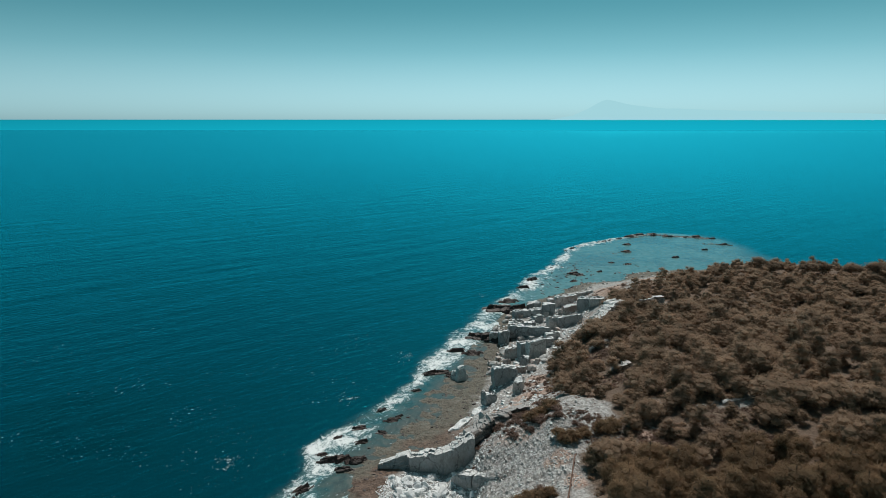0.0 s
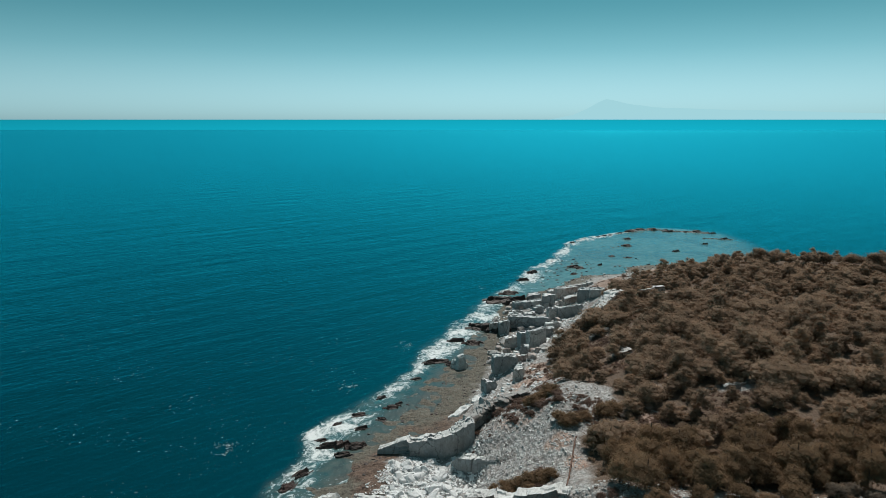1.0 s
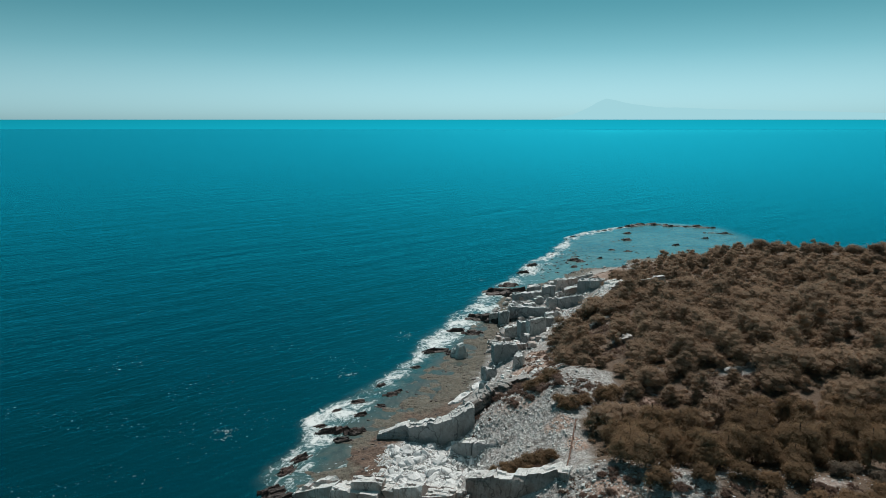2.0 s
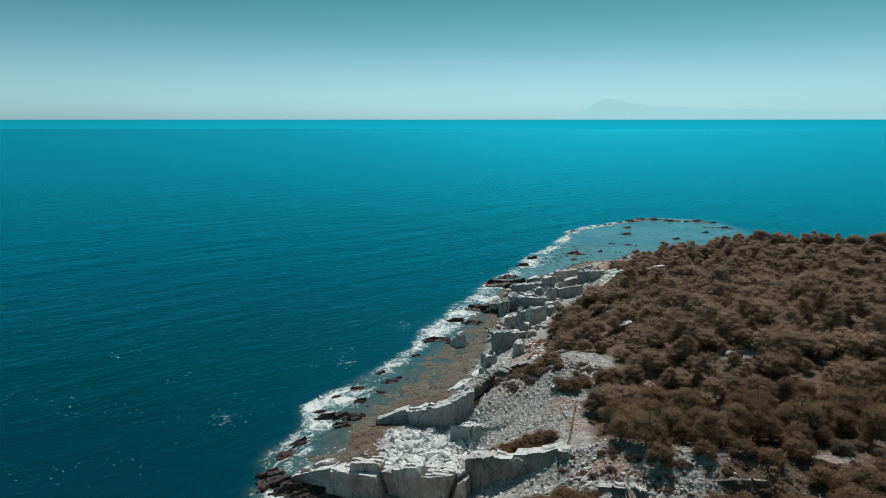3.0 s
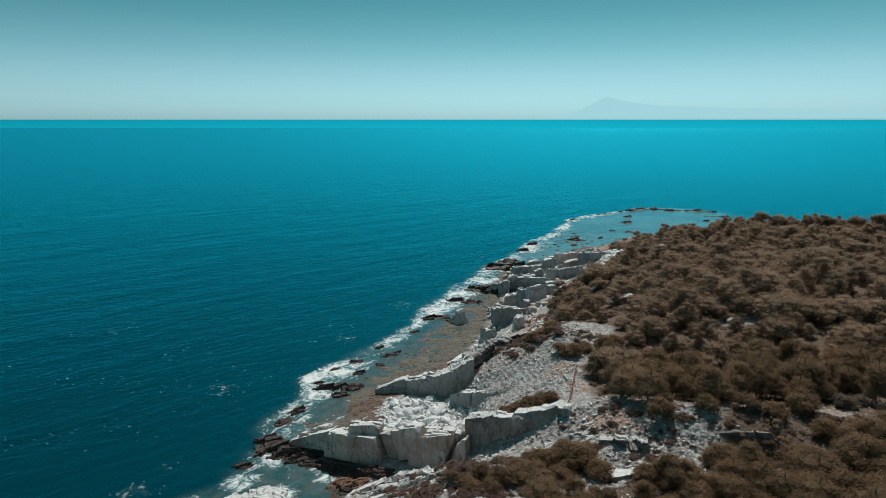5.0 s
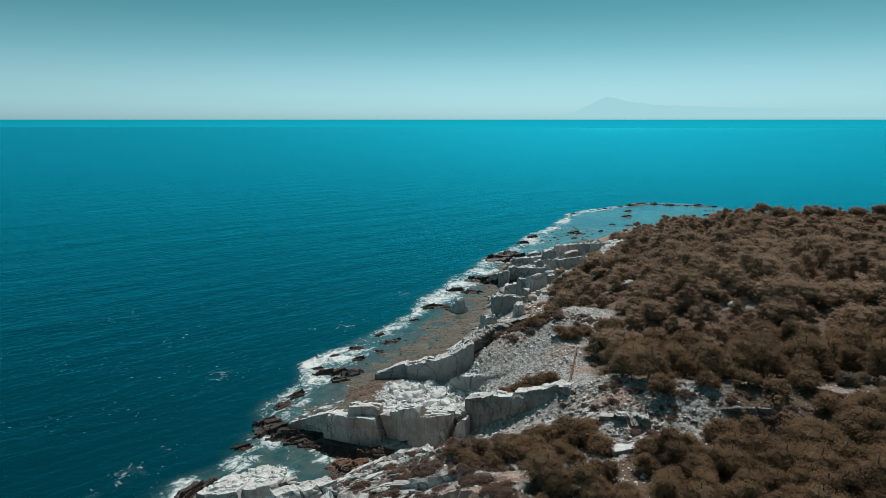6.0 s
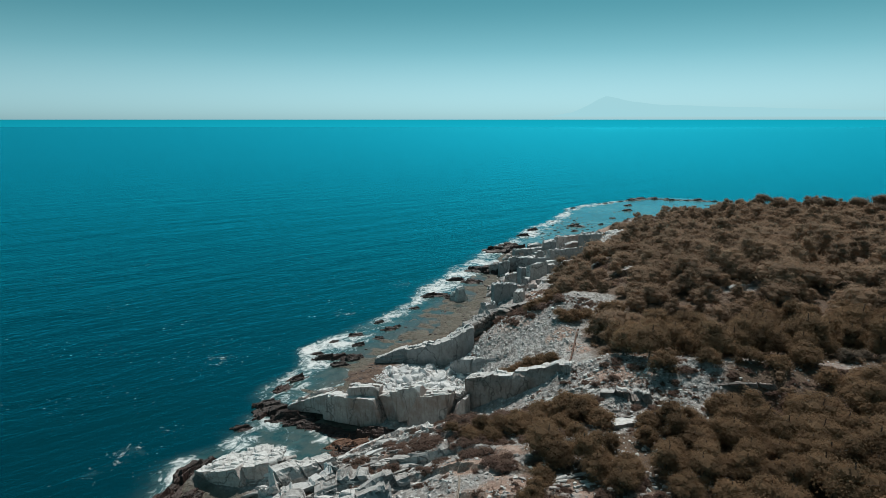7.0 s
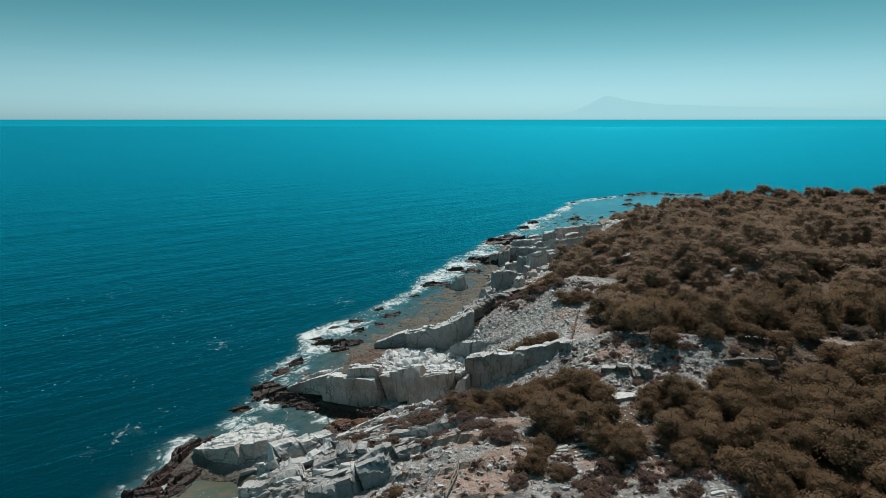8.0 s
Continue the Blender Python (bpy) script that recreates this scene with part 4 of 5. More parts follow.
for i, (x, y, w, h) in enumerate(FRONT_CUTS + BACK_CUTS):
    z = float(height(x, y)) - 0.8
    # darkened faces under white tops: sun and shade are coloured in
    ob = new("quarry_block", chipped("quarry_block", box_corners(x, y, z, w, rng.uniform(2.4, 4.4), h * 0.8 + 0.8, rng.uniform(-0.3, 0.4), rng.uniform(-0.08, 0.16), rng.uniform(0.85, 1.0)), 720 + i, (M_shadeface, M_greytop, M_shadeface, M_face)[i % 4], M_fresh, 14, 0.30, 0.24, 1.0))
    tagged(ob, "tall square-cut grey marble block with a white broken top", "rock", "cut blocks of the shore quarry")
rock_wall("quarry_wall", FAR, ((49, 264, 3.8, 0.8), (54, 262.5, 6.2, 2.2), (64, 260, 8.3, 5.2)), 3.5, 37, lean=0.2, joint=5, chunk=0.06, step=1.6, bed=0.03, face=M_greytop)


# ---------------------------------------------------------------- loose rock
def hull_mesh(name, seed, sx, sy, sz, points, material, jag=0.0):
    """An angular block: the hull of scattered points, longer one way than the other."""
    rng = np.random.default_rng(seed)
    bm = bmesh.new()
    for q in rng.uniform(-1, 1, (points, 3)):
        q = q / max(1e-6, np.abs(q).max()) * rng.uniform(0.75, 1.0) if jag == 0 else q / np.linalg.norm(q) * rng.uniform(1 - jag, 1)
        bm.verts.new((q[0] * sx / 2, q[1] * sy / 2, q[2] * sz / 2 + sz * 0.3))
    bmesh.ops.convex_hull(bm, input=bm.verts)
    bmesh.ops.delete(bm, geom=[v for v in bm.verts if not v.link_faces], context="VERTS")
    bmesh.ops.recalc_face_normals(bm, faces=bm.faces)
    me = bpy.data.meshes.new(name)
    bm.to_mesh(me)
    bm.free()
    me.materials.append(material)
    return me


def arrays(me):
    v = np.empty(len(me.vertices) * 3, np.float32)
    me.vertices.foreach_get("co", v)
    me.calc_loop_triangles()
    f = np.empty(len(me.loop_triangles) * 3, np.int32)
    me.loop_triangles.foreach_get("vertices", f)
    return v.reshape(-1, 3), f.reshape(-1, 3)


def scatter(name, protos, places, material, label, category, flat=True):
    """Many small pieces joined into one mesh of kind stuff. places: x, y, z, size, turn, tilt and which."""
    V, F, T, n = [], [], [], 0
    for x, y, z, size, turn, tip, which in places:
        v, f = protos[int(which) % len(protos)]
        c, s = math.cos(turn), math.sin(turn)
        ct, st = math.cos(tip), math.sin(tip)
        w = v * size
        w = np.stack([w[:, 0], w[:, 1] * ct - w[:, 2] * st, w[:, 1] * st + w[:, 2] * ct], 1)
        w = np.stack([w[:, 0] * c - w[:, 1] * s + x, w[:, 0] * s + w[:, 1] * c + y, w[:, 2] + z], 1)
        V.append(w)
        F.append(f + n)
        T.append(np.full(len(v), (turn * 1.7) % 1.0))
        n += len(v)
    me = mesh_from(name, np.concatenate(V), np.concatenate(F), material, flat)
    add_attribute(me, "tree", np.concatenate(T))
    return tagged(new(name, me), label, category, kind="stuff")


def spots(seed, count, xa, xb, ya, yb, small, large, tip=0.5, keep=None):
    rng = np.random.default_rng(seed)
    x, y = rng.uniform(xa, xb, count), rng.uniform(ya, yb, count)
    size = small * (large / small) ** (rng.uniform(0, 1, count) ** 2.2)
    turn, lean, which = rng.uniform(0, 6.28, count), rng.uniform(-tip, tip, count), rng.integers(0, 99, count)
    z = height(x, y) - size * 0.12
    m = np.ones(count, bool) if keep is None else keep(x, y, z)
    return np.stack([x, y, z, size, turn, lean, which], 1)[m]


CHIPS = [arrays(hull_mesh("chip", 100 + i, 1.3, 0.9, 0.6, 11, M_marble)) for i in range(10)]
pit = lambda x, y, z: (np.hypot((x + 3) / 12.5, (y - 117) / 12.5) + 0.85 * fbm(x / 6, y / 6, 3, 320) < 1) & (z > 0.9) & ((y < 128) | (x < -5))
scatter("rubble", CHIPS, spots(1, 4600, -16, 9, 100, 130, 0.14, 0.95, 0.8, pit), M_fresh, "bright white broken marble filling the pit", "rubble")
scatter("rubble", CHIPS, np.concatenate([
    spots(2, 5600, 3, 27, 104, 136, 0.10, 0.70, 0.7, lambda x, y, z: (z > 5) & (x < 27 - 0.1 * np.abs(y - 118))),
]), M_rubble, "heap of broken white marble in the old quarry", "rubble")
scatter("rubble", CHIPS, np.concatenate([
    spots(3, 3200, 16, 40, 74, 93, 0.09, 0.5, 0.7, lambda x, y, z: x < 42 - 0.3 * np.abs(y - 82)),
    spots(4, 9000, -26, 32, 50, 96, 0.10, 0.75, 0.6, lambda x, y, z: (z > 1.5)),
    spots(5, 500, 26, 38, 125, 137, 0.15, 0.7),
    spots(37, 900, 36, 72, 76, 91, 0.10, 0.5, 0.6),
    spots(6, 300, 40, 72, 200, 222, 0.3, 1.2, 0.5, lambda x, y, z: x < forest_edge(y) + 4),
]), M_rubble, "loose marble stones strewn over the slope", "stones")
scatter("rubble", CHIPS, np.concatenate([
    spots(7, 2200, 15, 56, 176, 262, 0.4, 2.0, 0.7, lambda x, y, z: (z > 0.3) & (x < forest_edge(y) - 3)),
    spots(8, 500, 2, 27, 136, 182, 0.3, 1.4, 0.5, lambda x, y, z: (z > 0.8) & (x < forest_edge(y))),
]), M_fresh, "tumbled marble waste in the far quarry", "rubble")
scatter("rubble", CHIPS, spots(36, 900, 46, 125, 262, 330, 0.4, 1.7, 0.5, lambda x, y, z: (z > -0.3) & (z < 2.2)), M_flake, "grey stones strewn along the lagoon shore", "stones")

LAYERS = [arrays(hull_mesh("flake", 120 + i, 2.2, 0.7, 0.42, 12, M_rubble)) for i in range(8)]
scatter("rubble", LAYERS, spots(38, 3000, -15, 8, 101, 130, 0.18, 0.75, 0.7, pit), M_fresh, "thin white marble splinters between the blocks of the pit", "rubble")
strata = spots(11, 4600, -30, 12, 50, 92, 0.22, 1.05, 0.1, lambda x, y, z: (z > 1.5) & (fbm(x / 4, y / 4, 3, 310) > -0.12) & (x < np.interp(y, (50, 65, 69, 72, 80, 92), (-14, -14, -5, 0, -3, -8))))
flakes = np.random.default_rng(12)
strata[:, 4] = flakes.uniform(-0.2, 0.35, len(strata))
strata[:, 5] = flakes.uniform(-0.7, 0.0, len(strata))
scatter("rubble", LAYERS, strata, M_flake, "thin grey marble flakes lying in layers on the slope", "stones")
def afloat(rows):
    """Lifts stones that stand in shallow water until their heads show."""
    rows[:, 2] = np.maximum(rows[:, 2], -0.12)
    return rows


SHINGLE = [arrays(hull_mesh("pebble", 140 + i, 1.4, 1.0, 0.4, 12, M_darkrock, 0.4)) for i in range(6)]
scatter("shelf_stones", SHINGLE, np.concatenate([
    spots(9, 2200, -34, 20, 106, 225, 0.2, 1.5, 0.2, lambda x, y, z: (z > -0.35) & (z < 1.2)),
    afloat(spots(10, 1300, 40, 125, 285, 385, 0.5, 2.0, 0.1, lambda x, y, z: (z > -1.8) & (z < 0.2) & (np.random.default_rng(5).uniform(size=x.shape) < smooth(125, 55, x)) & (x > 36 + (y - 290) * 0.42))),
]), M_darkrock, "dark wet stones on the wave-cut shelf", "stones")


def blocks(name, label, category, group, protos, places):
    """Single loose rocks, each a thing of its own, cut from a few meshes."""
    for i, (x, y, size, turn, tip) in enumerate(places):
        ob = new(name, protos[i % len(protos)])
        z = float(height(np.array(x), np.array(y)))
        ob.matrix_world = Matrix.Translation((x, y, max(z, -0.25) - size * 0.12)) @ Euler((tip, tip * 0.6, turn)).to_matrix().to_4x4() @ Matrix.Scale(size, 4)
        tagged(ob, label, category, group)


MARBLE = [hull_mesh("marble_block", 160 + i, 1.6, 1.05, 0.65, 10, M_fresh) for i in range(8)]
rng = np.random.default_rng(77)
picked = []
while len(picked) < 70:
    x, y = rng.uniform(-13, 7), rng.uniform(106, 125)
    if math.hypot((x + 3) / 10, (y - 117) / 12) < 1 and all(math.hypot(x - a, y - b) > 1.4 for a, b, *_ in picked):
        picked.append((x, y, rng.uniform(0.6, 1.7), rng.uniform(0, 6.3), rng.uniform(-0.6, 0.6)))
for _ in range(6):
    picked.append((rng.uniform(-11, 4), rng.uniform(108, 124), rng.uniform(2.0, 2.8), rng.uniform(0, 6.3), rng.uniform(-0.7, 0.7)))
blocks("marble_block", "sharp-edged white marble block tumbled in the pit", "rock", "blocks in the quarry pit", MARBLE, picked)
for i in range(84):
    x, y = rng.uniform(-12, 4), rng.uniform(106, 127.5)
    if i < 26:
        x, y = rng.uniform(-11.5, -6), rng.uniform(110, 128)
    w = rng.uniform(0.9, 2.6)
    turn = rng.uniform(-0.9, 0.9)
    ob = new("marble_block", chipped("marble_block", box_corners(0, -w * 0.35, -0.3 * w, w, w * rng.uniform(0.4, 0.9), w * rng.uniform(0.3, 0.85)), 900 + i, M_fresh, M_fresh, 6, 0.12 * w, 0.06))
    ob.matrix_world = Matrix.Translation((x, y, float(height(x, y)))) @ Euler((rng.uniform(-0.5, 0.5), rng.uniform(-0.5, 0.5), turn)).to_matrix().to_4x4()
    tagged(ob, "sharp-edged white marble block tumbled in the pit", "rock", "blocks in the quarry pit")
GREY = [hull_mesh("marble_boulder", 170 + i, 1.5, 1.0, 0.75, 12, M_rubble) for i in range(6)]
picked = []
while len(picked) < 30:
    x, y = rng.uniform(-26, 32), rng.uniform(53, 95)
    if float(base_height(x, y)) > 2.5:
        picked.append((x, y, rng.uniform(0.35, 0.8), rng.uniform(0, 6.3), rng.uniform(-0.4, 0.4)))
blocks("marble_boulder", "grey-white marble boulder lying on the slope", "rock", "boulders on the slope", GREY, picked)
def plates(name, label, category, group, protos, places):
    """Slabs of one bed: long, thin and dipping with the slope they break out of."""
    for i, (x, y, size, turn, dip) in enumerate(places):
        zs = [float(height(np.array(x + dx), np.array(y + dy))) for dx, dy in ((-1, 0), (1, 0), (0, 0))]
        ob = new(name, protos[i % len(protos)])
        ob.matrix_world = Matrix.Translation((x, y, zs[2] - 0.05)) @ Euler((dip, -math.atan((zs[1] - zs[0]) / 2) * 0.8, turn)).to_matrix().to_4x4() @ Matrix.Scale(size, 4)
        tagged(ob, label, category, group)


for i in range(60):
    x, y = rng.uniform(-36, -24.5), rng.uniform(85.2, 91.5)
    w = rng.uniform(0.6, 1.7)
    top = float(np.interp(x, (-38, -34.5, -29, -24.5), (2.0, 2.9, 3.9, 4.4))) - 0.10 * (y - 84.5) - 0.25
    ob = new("marble_block", chipped("marble_block", box_corners(0, -w * 0.3, -0.3, w, w * rng.uniform(0.5, 1.1), 0.3 + w * rng.uniform(0.15, 0.45)), 1000 + i, M_marble, M_marble, 6, 0.10 * w, 0.06))
    ob.matrix_world = Matrix.Translation((x, y, top)) @ Euler((rng.uniform(-0.4, 0.15), rng.uniform(-0.25, 0.25), rng.uniform(-0.5, 0.6))).to_matrix().to_4x4()
    tagged(ob, "broken white marble slab lying on the sea ledge", "rock", "broken slabs on the sea ledge")


PLATES = [hull_mesh("marble_plate", 880 + i, 2.6, 0.95, 0.46, 16, (M_marble, M_flake, M_greytop)[i % 3]) for i in range(12)]
picked = []
while len(picked) < 170:
    x, y = rng.uniform(-34, -2), rng.uniform(56, 91)
    if float(base_height(x, y)) > 1.2 and x < -2 - 0.3 * abs(y - 66) and not (y < 67 and x > -16):
        picked.append((x, y, rng.uniform(0.6, 1.7), rng.uniform(-0.25, 0.35), rng.uniform(-0.65, -0.05)))
for xa, xb, ya, yb, count in ((16, 23, 84.5, 89, 36), (22, 31, 76, 83, 24), (12, 19, 61, 64.5, 30), (25, 29, 52, 54.5, 8), (-14, 0, 83, 91, 22)):
    for _ in range(count):
        picked.append((rng.uniform(xa, xb), rng.uniform(ya, yb), rng.uniform(0.3, 0.75), rng.uniform(-0.1, 0.4), rng.uniform(-0.4, 0.1)))
plates("marble_plate", "thin tilted white marble slab breaking out of the slope", "rock", "marble slabs on the slope", PLATES, picked)
plates("marble_block", "sharp-edged white marble block tumbled in the pit", "rock", "blocks in the quarry pit", [hull_mesh("marble_slab", 860 + i, 2.2, 1.1, 0.4, 9, M_fresh) for i in range(6)],
       [(rng.uniform(-12, 5), rng.uniform(106, 127.5), rng.uniform(0.5, 1.5), rng.uniform(0, 6.3), rng.uniform(-0.7, 0.7)) for _ in range(110)])
picked = []
while len(picked) < 120:
    x, y = rng.uniform(14, 52), rng.uniform(180, 258)
    if 0.4 < float(base_height(x, y)) < 6:
        picked.append((x, y, 0.8 + 2.0 * rng.uniform() ** 1.6, rng.uniform(-0.6, 0.6), rng.uniform(-0.2, 0.2)))
blocks("quarry_block", "square-cut marble block abandoned in the old quarry", "rock", "blocks in the shore quarry", [hull_mesh("quarry_block", 180 + i, 1.0, 0.75, 0.95, 26, (M_face, M_greytop)[i % 2]) for i in range(6)], picked)
for i, (x, y, w, d, h, turn) in enumerate(((6.0, 185.2, 4.2, 3.2, 4.6, 0.25), (3.4, 186.2, 3.2, 2.8, 3.0, -0.3), (7.6, 186.4, 2.2, 2.2, 2.0, 0.6))):
    ob = new("stone_stack", chipped("stone_stack", box_corners(x, y, -0.6, w, d, h + 0.6, turn, 0.2, 1.0, 0.55), 760 + i, M_greytop, M_marble, 12, 0.35, 0.2, 0.5))
    tagged(ob, "tall pale marble stump standing on the dark shelf", "rock", "stumps on the shelf")
for i, (x, y, w, d, turn) in enumerate(((2.4, 151, 3.4, 8.0, -0.55), (8.4, 158.5, 3.0, 6.5, -0.5))):
    z = float(height(x, y))
    ob = new("marble_sheet", chipped("marble_sheet", box_corners(x, y, z - 0.5, w, d, 1.3, turn, 0.18), 764 + i, M_marble, M_fresh, 16, 0.5, 0.25, 0.6))
    tagged(ob, "bright white marble sheet sloping down to the shelf", "rock", "sheets above the shelf")



def ico(subdiv):
    bm = bmesh.new()
    bmesh.ops.create_icosphere(bm, subdivisions=subdiv, radius=1)
    v = np.array([x.co for x in bm.verts])
    f = np.array([[x.index for x in t.verts] for t in bm.faces])
    bm.free()
    return v, f


ICO_V, ICO_F = ico(1)


def crag_mesh(name, seed, sx, sy, sz, material, count=14):
    """A ragged sea rock: tilted, broken beds that run one way and sink under the water at the rim."""
    rng = np.random.default_rng(seed)
    nr, na = 17, 40
    rr, aa = np.meshgrid(np.linspace(0.02, 1.0, nr), np.arange(na) * 6.2832 / na, indexing="ij")
    lobed = 1 + 0.30 * fbm(np.cos(aa) * 1.3 + seed, np.sin(aa) * 1.3, 3, seed)
    x, y = rr * np.cos(aa) * lobed * sx / 2, rr * np.sin(aa) * lobed * sy / 2
    strike = rng.uniform(-0.4, 0.4)
    z = np.full_like(x, -0.12 * sz)
    for i in range(count):
        a, r = rng.uniform(0, 6.28), rng.uniform(0, 0.85)
        cx, cy = r * math.cos(a) * sx / 2, r * math.sin(a) * sy / 2
        t = strike + rng.uniform(-0.3, 0.3)
        p = (x - cx) * math.cos(t) + (y - cy) * math.sin(t)
        q = (y - cy) * math.cos(t) - (x - cx) * math.sin(t)
        lx, ly = rng.uniform(0.14, 0.34) * sx, rng.uniform(0.06, 0.16) * sy
        top = sz * (0.12 + 0.42 * (1 - r) * rng.uniform(0.5, 1.1)) + rng.uniform(-0.15, 0.15) * p + rng.uniform(0.1, 0.7) * q
        z = np.maximum(z, np.minimum(top, 3.5 * np.minimum(lx - np.abs(p), ly - np.abs(q)) + 0.05))
    z = z + 0.05 * sz * fbm(x * 9, y * 14, 3, seed + 1)
    z[-1] = -0.45 * sz
    verts = np.concatenate([np.stack([x, y, z], -1).reshape(-1, 3), [[0, 0, -0.45 * sz]]])
    i, j = np.meshgrid(np.arange(nr - 1), np.arange(na), indexing="ij")
    k = (j + 1) % na
    f1 = np.stack([i * na + j, (i + 1) * na + j, (i + 1) * na + k], -1).reshape(-1, 3)
    f2 = np.stack([i * na + j, (i + 1) * na + k, i * na + k], -1).reshape(-1, 3)
    j = np.arange(na)
    low = np.stack([(nr - 1) * na + (j + 1) % na, (nr - 1) * na + j, np.full(na, nr * na)], -1)
    c = np.stack([j[1:-1], j[2:], 0 * j[1:-1]], -1)[:, [2, 0, 1]]
    return mesh_from(name, verts, np.concatenate([f1, f2, low, c]), material)


SEAROCK = [crag_mesh("sea_rock", 200 + i, 1.7, 1.15, 0.85, M_darkrock, 18) for i in range(8)]
# rocks awash, stretch by stretch: x, y, size, turn
FAR_SHORE = ((69, 325, 5, 0.1), (46, 313, 5, 0.3), (39, 297, 4.5, 0.2), (29, 273, 6, 0.2), (25, 261, 9.5, 0.1), (31, 257, 8.5, 0), (35, 251, 6.5, -0.3), (13, 226, 6.5, 0.2), (18, 223.5, 7.5, -0.2), (22, 220, 5.5, -0.4), (5, 211, 4.5, 0.1), (10, 209, 5, 0), (0, 192, 4, 0.1), (-4, 191, 4.2, 0.2), (3, 190, 3.4, 0.5))
SHELF_EDGE = ((-8, 178, 2.6, 0.3), (-17, 165, 2.6, 0.4), (-12, 161, 2.4, 0.8), (-14, 159, 3.4, 0.3), (-22, 154.5, 3.2, 0.3), (-20.5, 147, 3.0, 0.1), (-27, 149.5, 2.2, 0.4), (-16, 152, 2.2, 0.2), (-29.5, 141, 2.4, 0.3), (-24, 138.5, 4, 0.1), (-27, 138, 4, 0.4), (-21, 138, 3.4, 0.3), (-23, 134, 2.6, 0.2), (-31, 126, 3.6, 0.6), (-33, 121, 3.4, 0.8), (-34, 113, 4.6, 1))
COVE_ROCKS = ((-31, 110.5, 4.2, 0.5), (-33.5, 109, 3.2, 0.6), (-28.5, 108, 4, 0.2), (-30.5, 107.4, 3.2, 0.3), (-25, 107, 3.4, 0.2), (-27, 106, 3.6, 0.1), (-24, 104.8, 3.4, -0.2), (-36.5, 104.5, 1.8, 0.2), (-36, 104, 3, 0.3), (-21, 103.6, 3, -0.3), (-20.6, 103.2, 3.6, -0.3), (-18.2, 102, 4, -0.3), (-15.4, 101, 4.2, -0.2), (-12.4, 100.2, 3.8, -0.4), (-10, 99, 3, -0.4), (-16, 96, 3.6, 0.3))
NEAR_CRAGS = ((-34, 92, 3, 0.2), (-37, 90, 3.6, 0.7), (-38.5, 88, 4.2, 1.2), (-40, 84.5, 4, 1.3), (-36.5, 82, 3.6, 1), (-40.5, 81, 4, 1), (-37.5, 78.5, 3.4, 0.8), (-41.5, 77, 4, 0.8), (-38, 74.5, 3.6, 0.3))
for stretch in (FAR_SHORE, SHELF_EDGE, COVE_ROCKS, NEAR_CRAGS):
    blocks("sea_rock", "dark brown wave-worn rock awash at the shelf's edge", "rock", "rocks along the shore", SEAROCK, [(*r, 0) for r in stretch])
blocks("lagoon_rock", "dark flat rock awash in the lagoon", "rock", "rocks in the lagoon", SEAROCK, ((113, 382, 4.6, 0, 0), (138, 366, 3.8, 0, 0), (164, 388, 3.2, 0, 0), (104, 348, 3.4, 0, 0), (72, 322, 4, .4, 0), (84, 330, 3, .2, 0), (66, 310, 3.4, .5, 0), (96, 352, 3, .4, 0), (120, 405, 4, .1, 0)))
blocks("cove_rock", "low orange-brown rock at the back of the cove", "rock", "rocks in the cove", [crag_mesh("cove_rock", 260, 1.7, 1.1, 0.6, M_redrock, 14)], ((-16.8, 98.6, 5.0, .5, 0), (-13.5, 97.4, 4.2, .3, 0), (-18.6, 96.8, 3.0, .1, 0)))
reef = []
rim_s = np.concatenate([[0], np.cumsum([math.hypot(b[0] - a[0], b[1] - a[1]) for a, b in zip(RIM[:-1], RIM[1:])])])
for i in range(76):
    u = rim_s[-1] * (i / 75) ** 0.72
    if u < rim_s[2] and i % 2:
        continue
    gap = 2.8 if u > rim_s[3] else 0.9
    reef.append((float(np.interp(u, rim_s, [p[0] for p in RIM])) + rng.uniform(-1.5, 1.5), float(np.interp(u, rim_s, [p[1] for p in RIM])) + rng.uniform(-gap, gap), rng.uniform(1.2 + 0.5 * gap, 2.4 + 1.2 * gap), rng.uniform(-0.3, 0.3), 0))
reef += [(172 + 1.9 * i + rng.uniform(-1, 1), 408 - 0.6 * i + rng.uniform(-1, 1), rng.uniform(2.2, 4.2), rng.uniform(-0.3, 0.3), 0) for i in range(8)]
blocks("reef_rock", "weathered brown rock in the reef's curved rim", "rock", "rocks of the reef", SEAROCK[:2] + [crag_mesh("reef_rock", 230 + i, 1.6, 1.0, 0.6, (M_weathered, M_greytop)[i % 2], 12) for i in range(5)], reef)


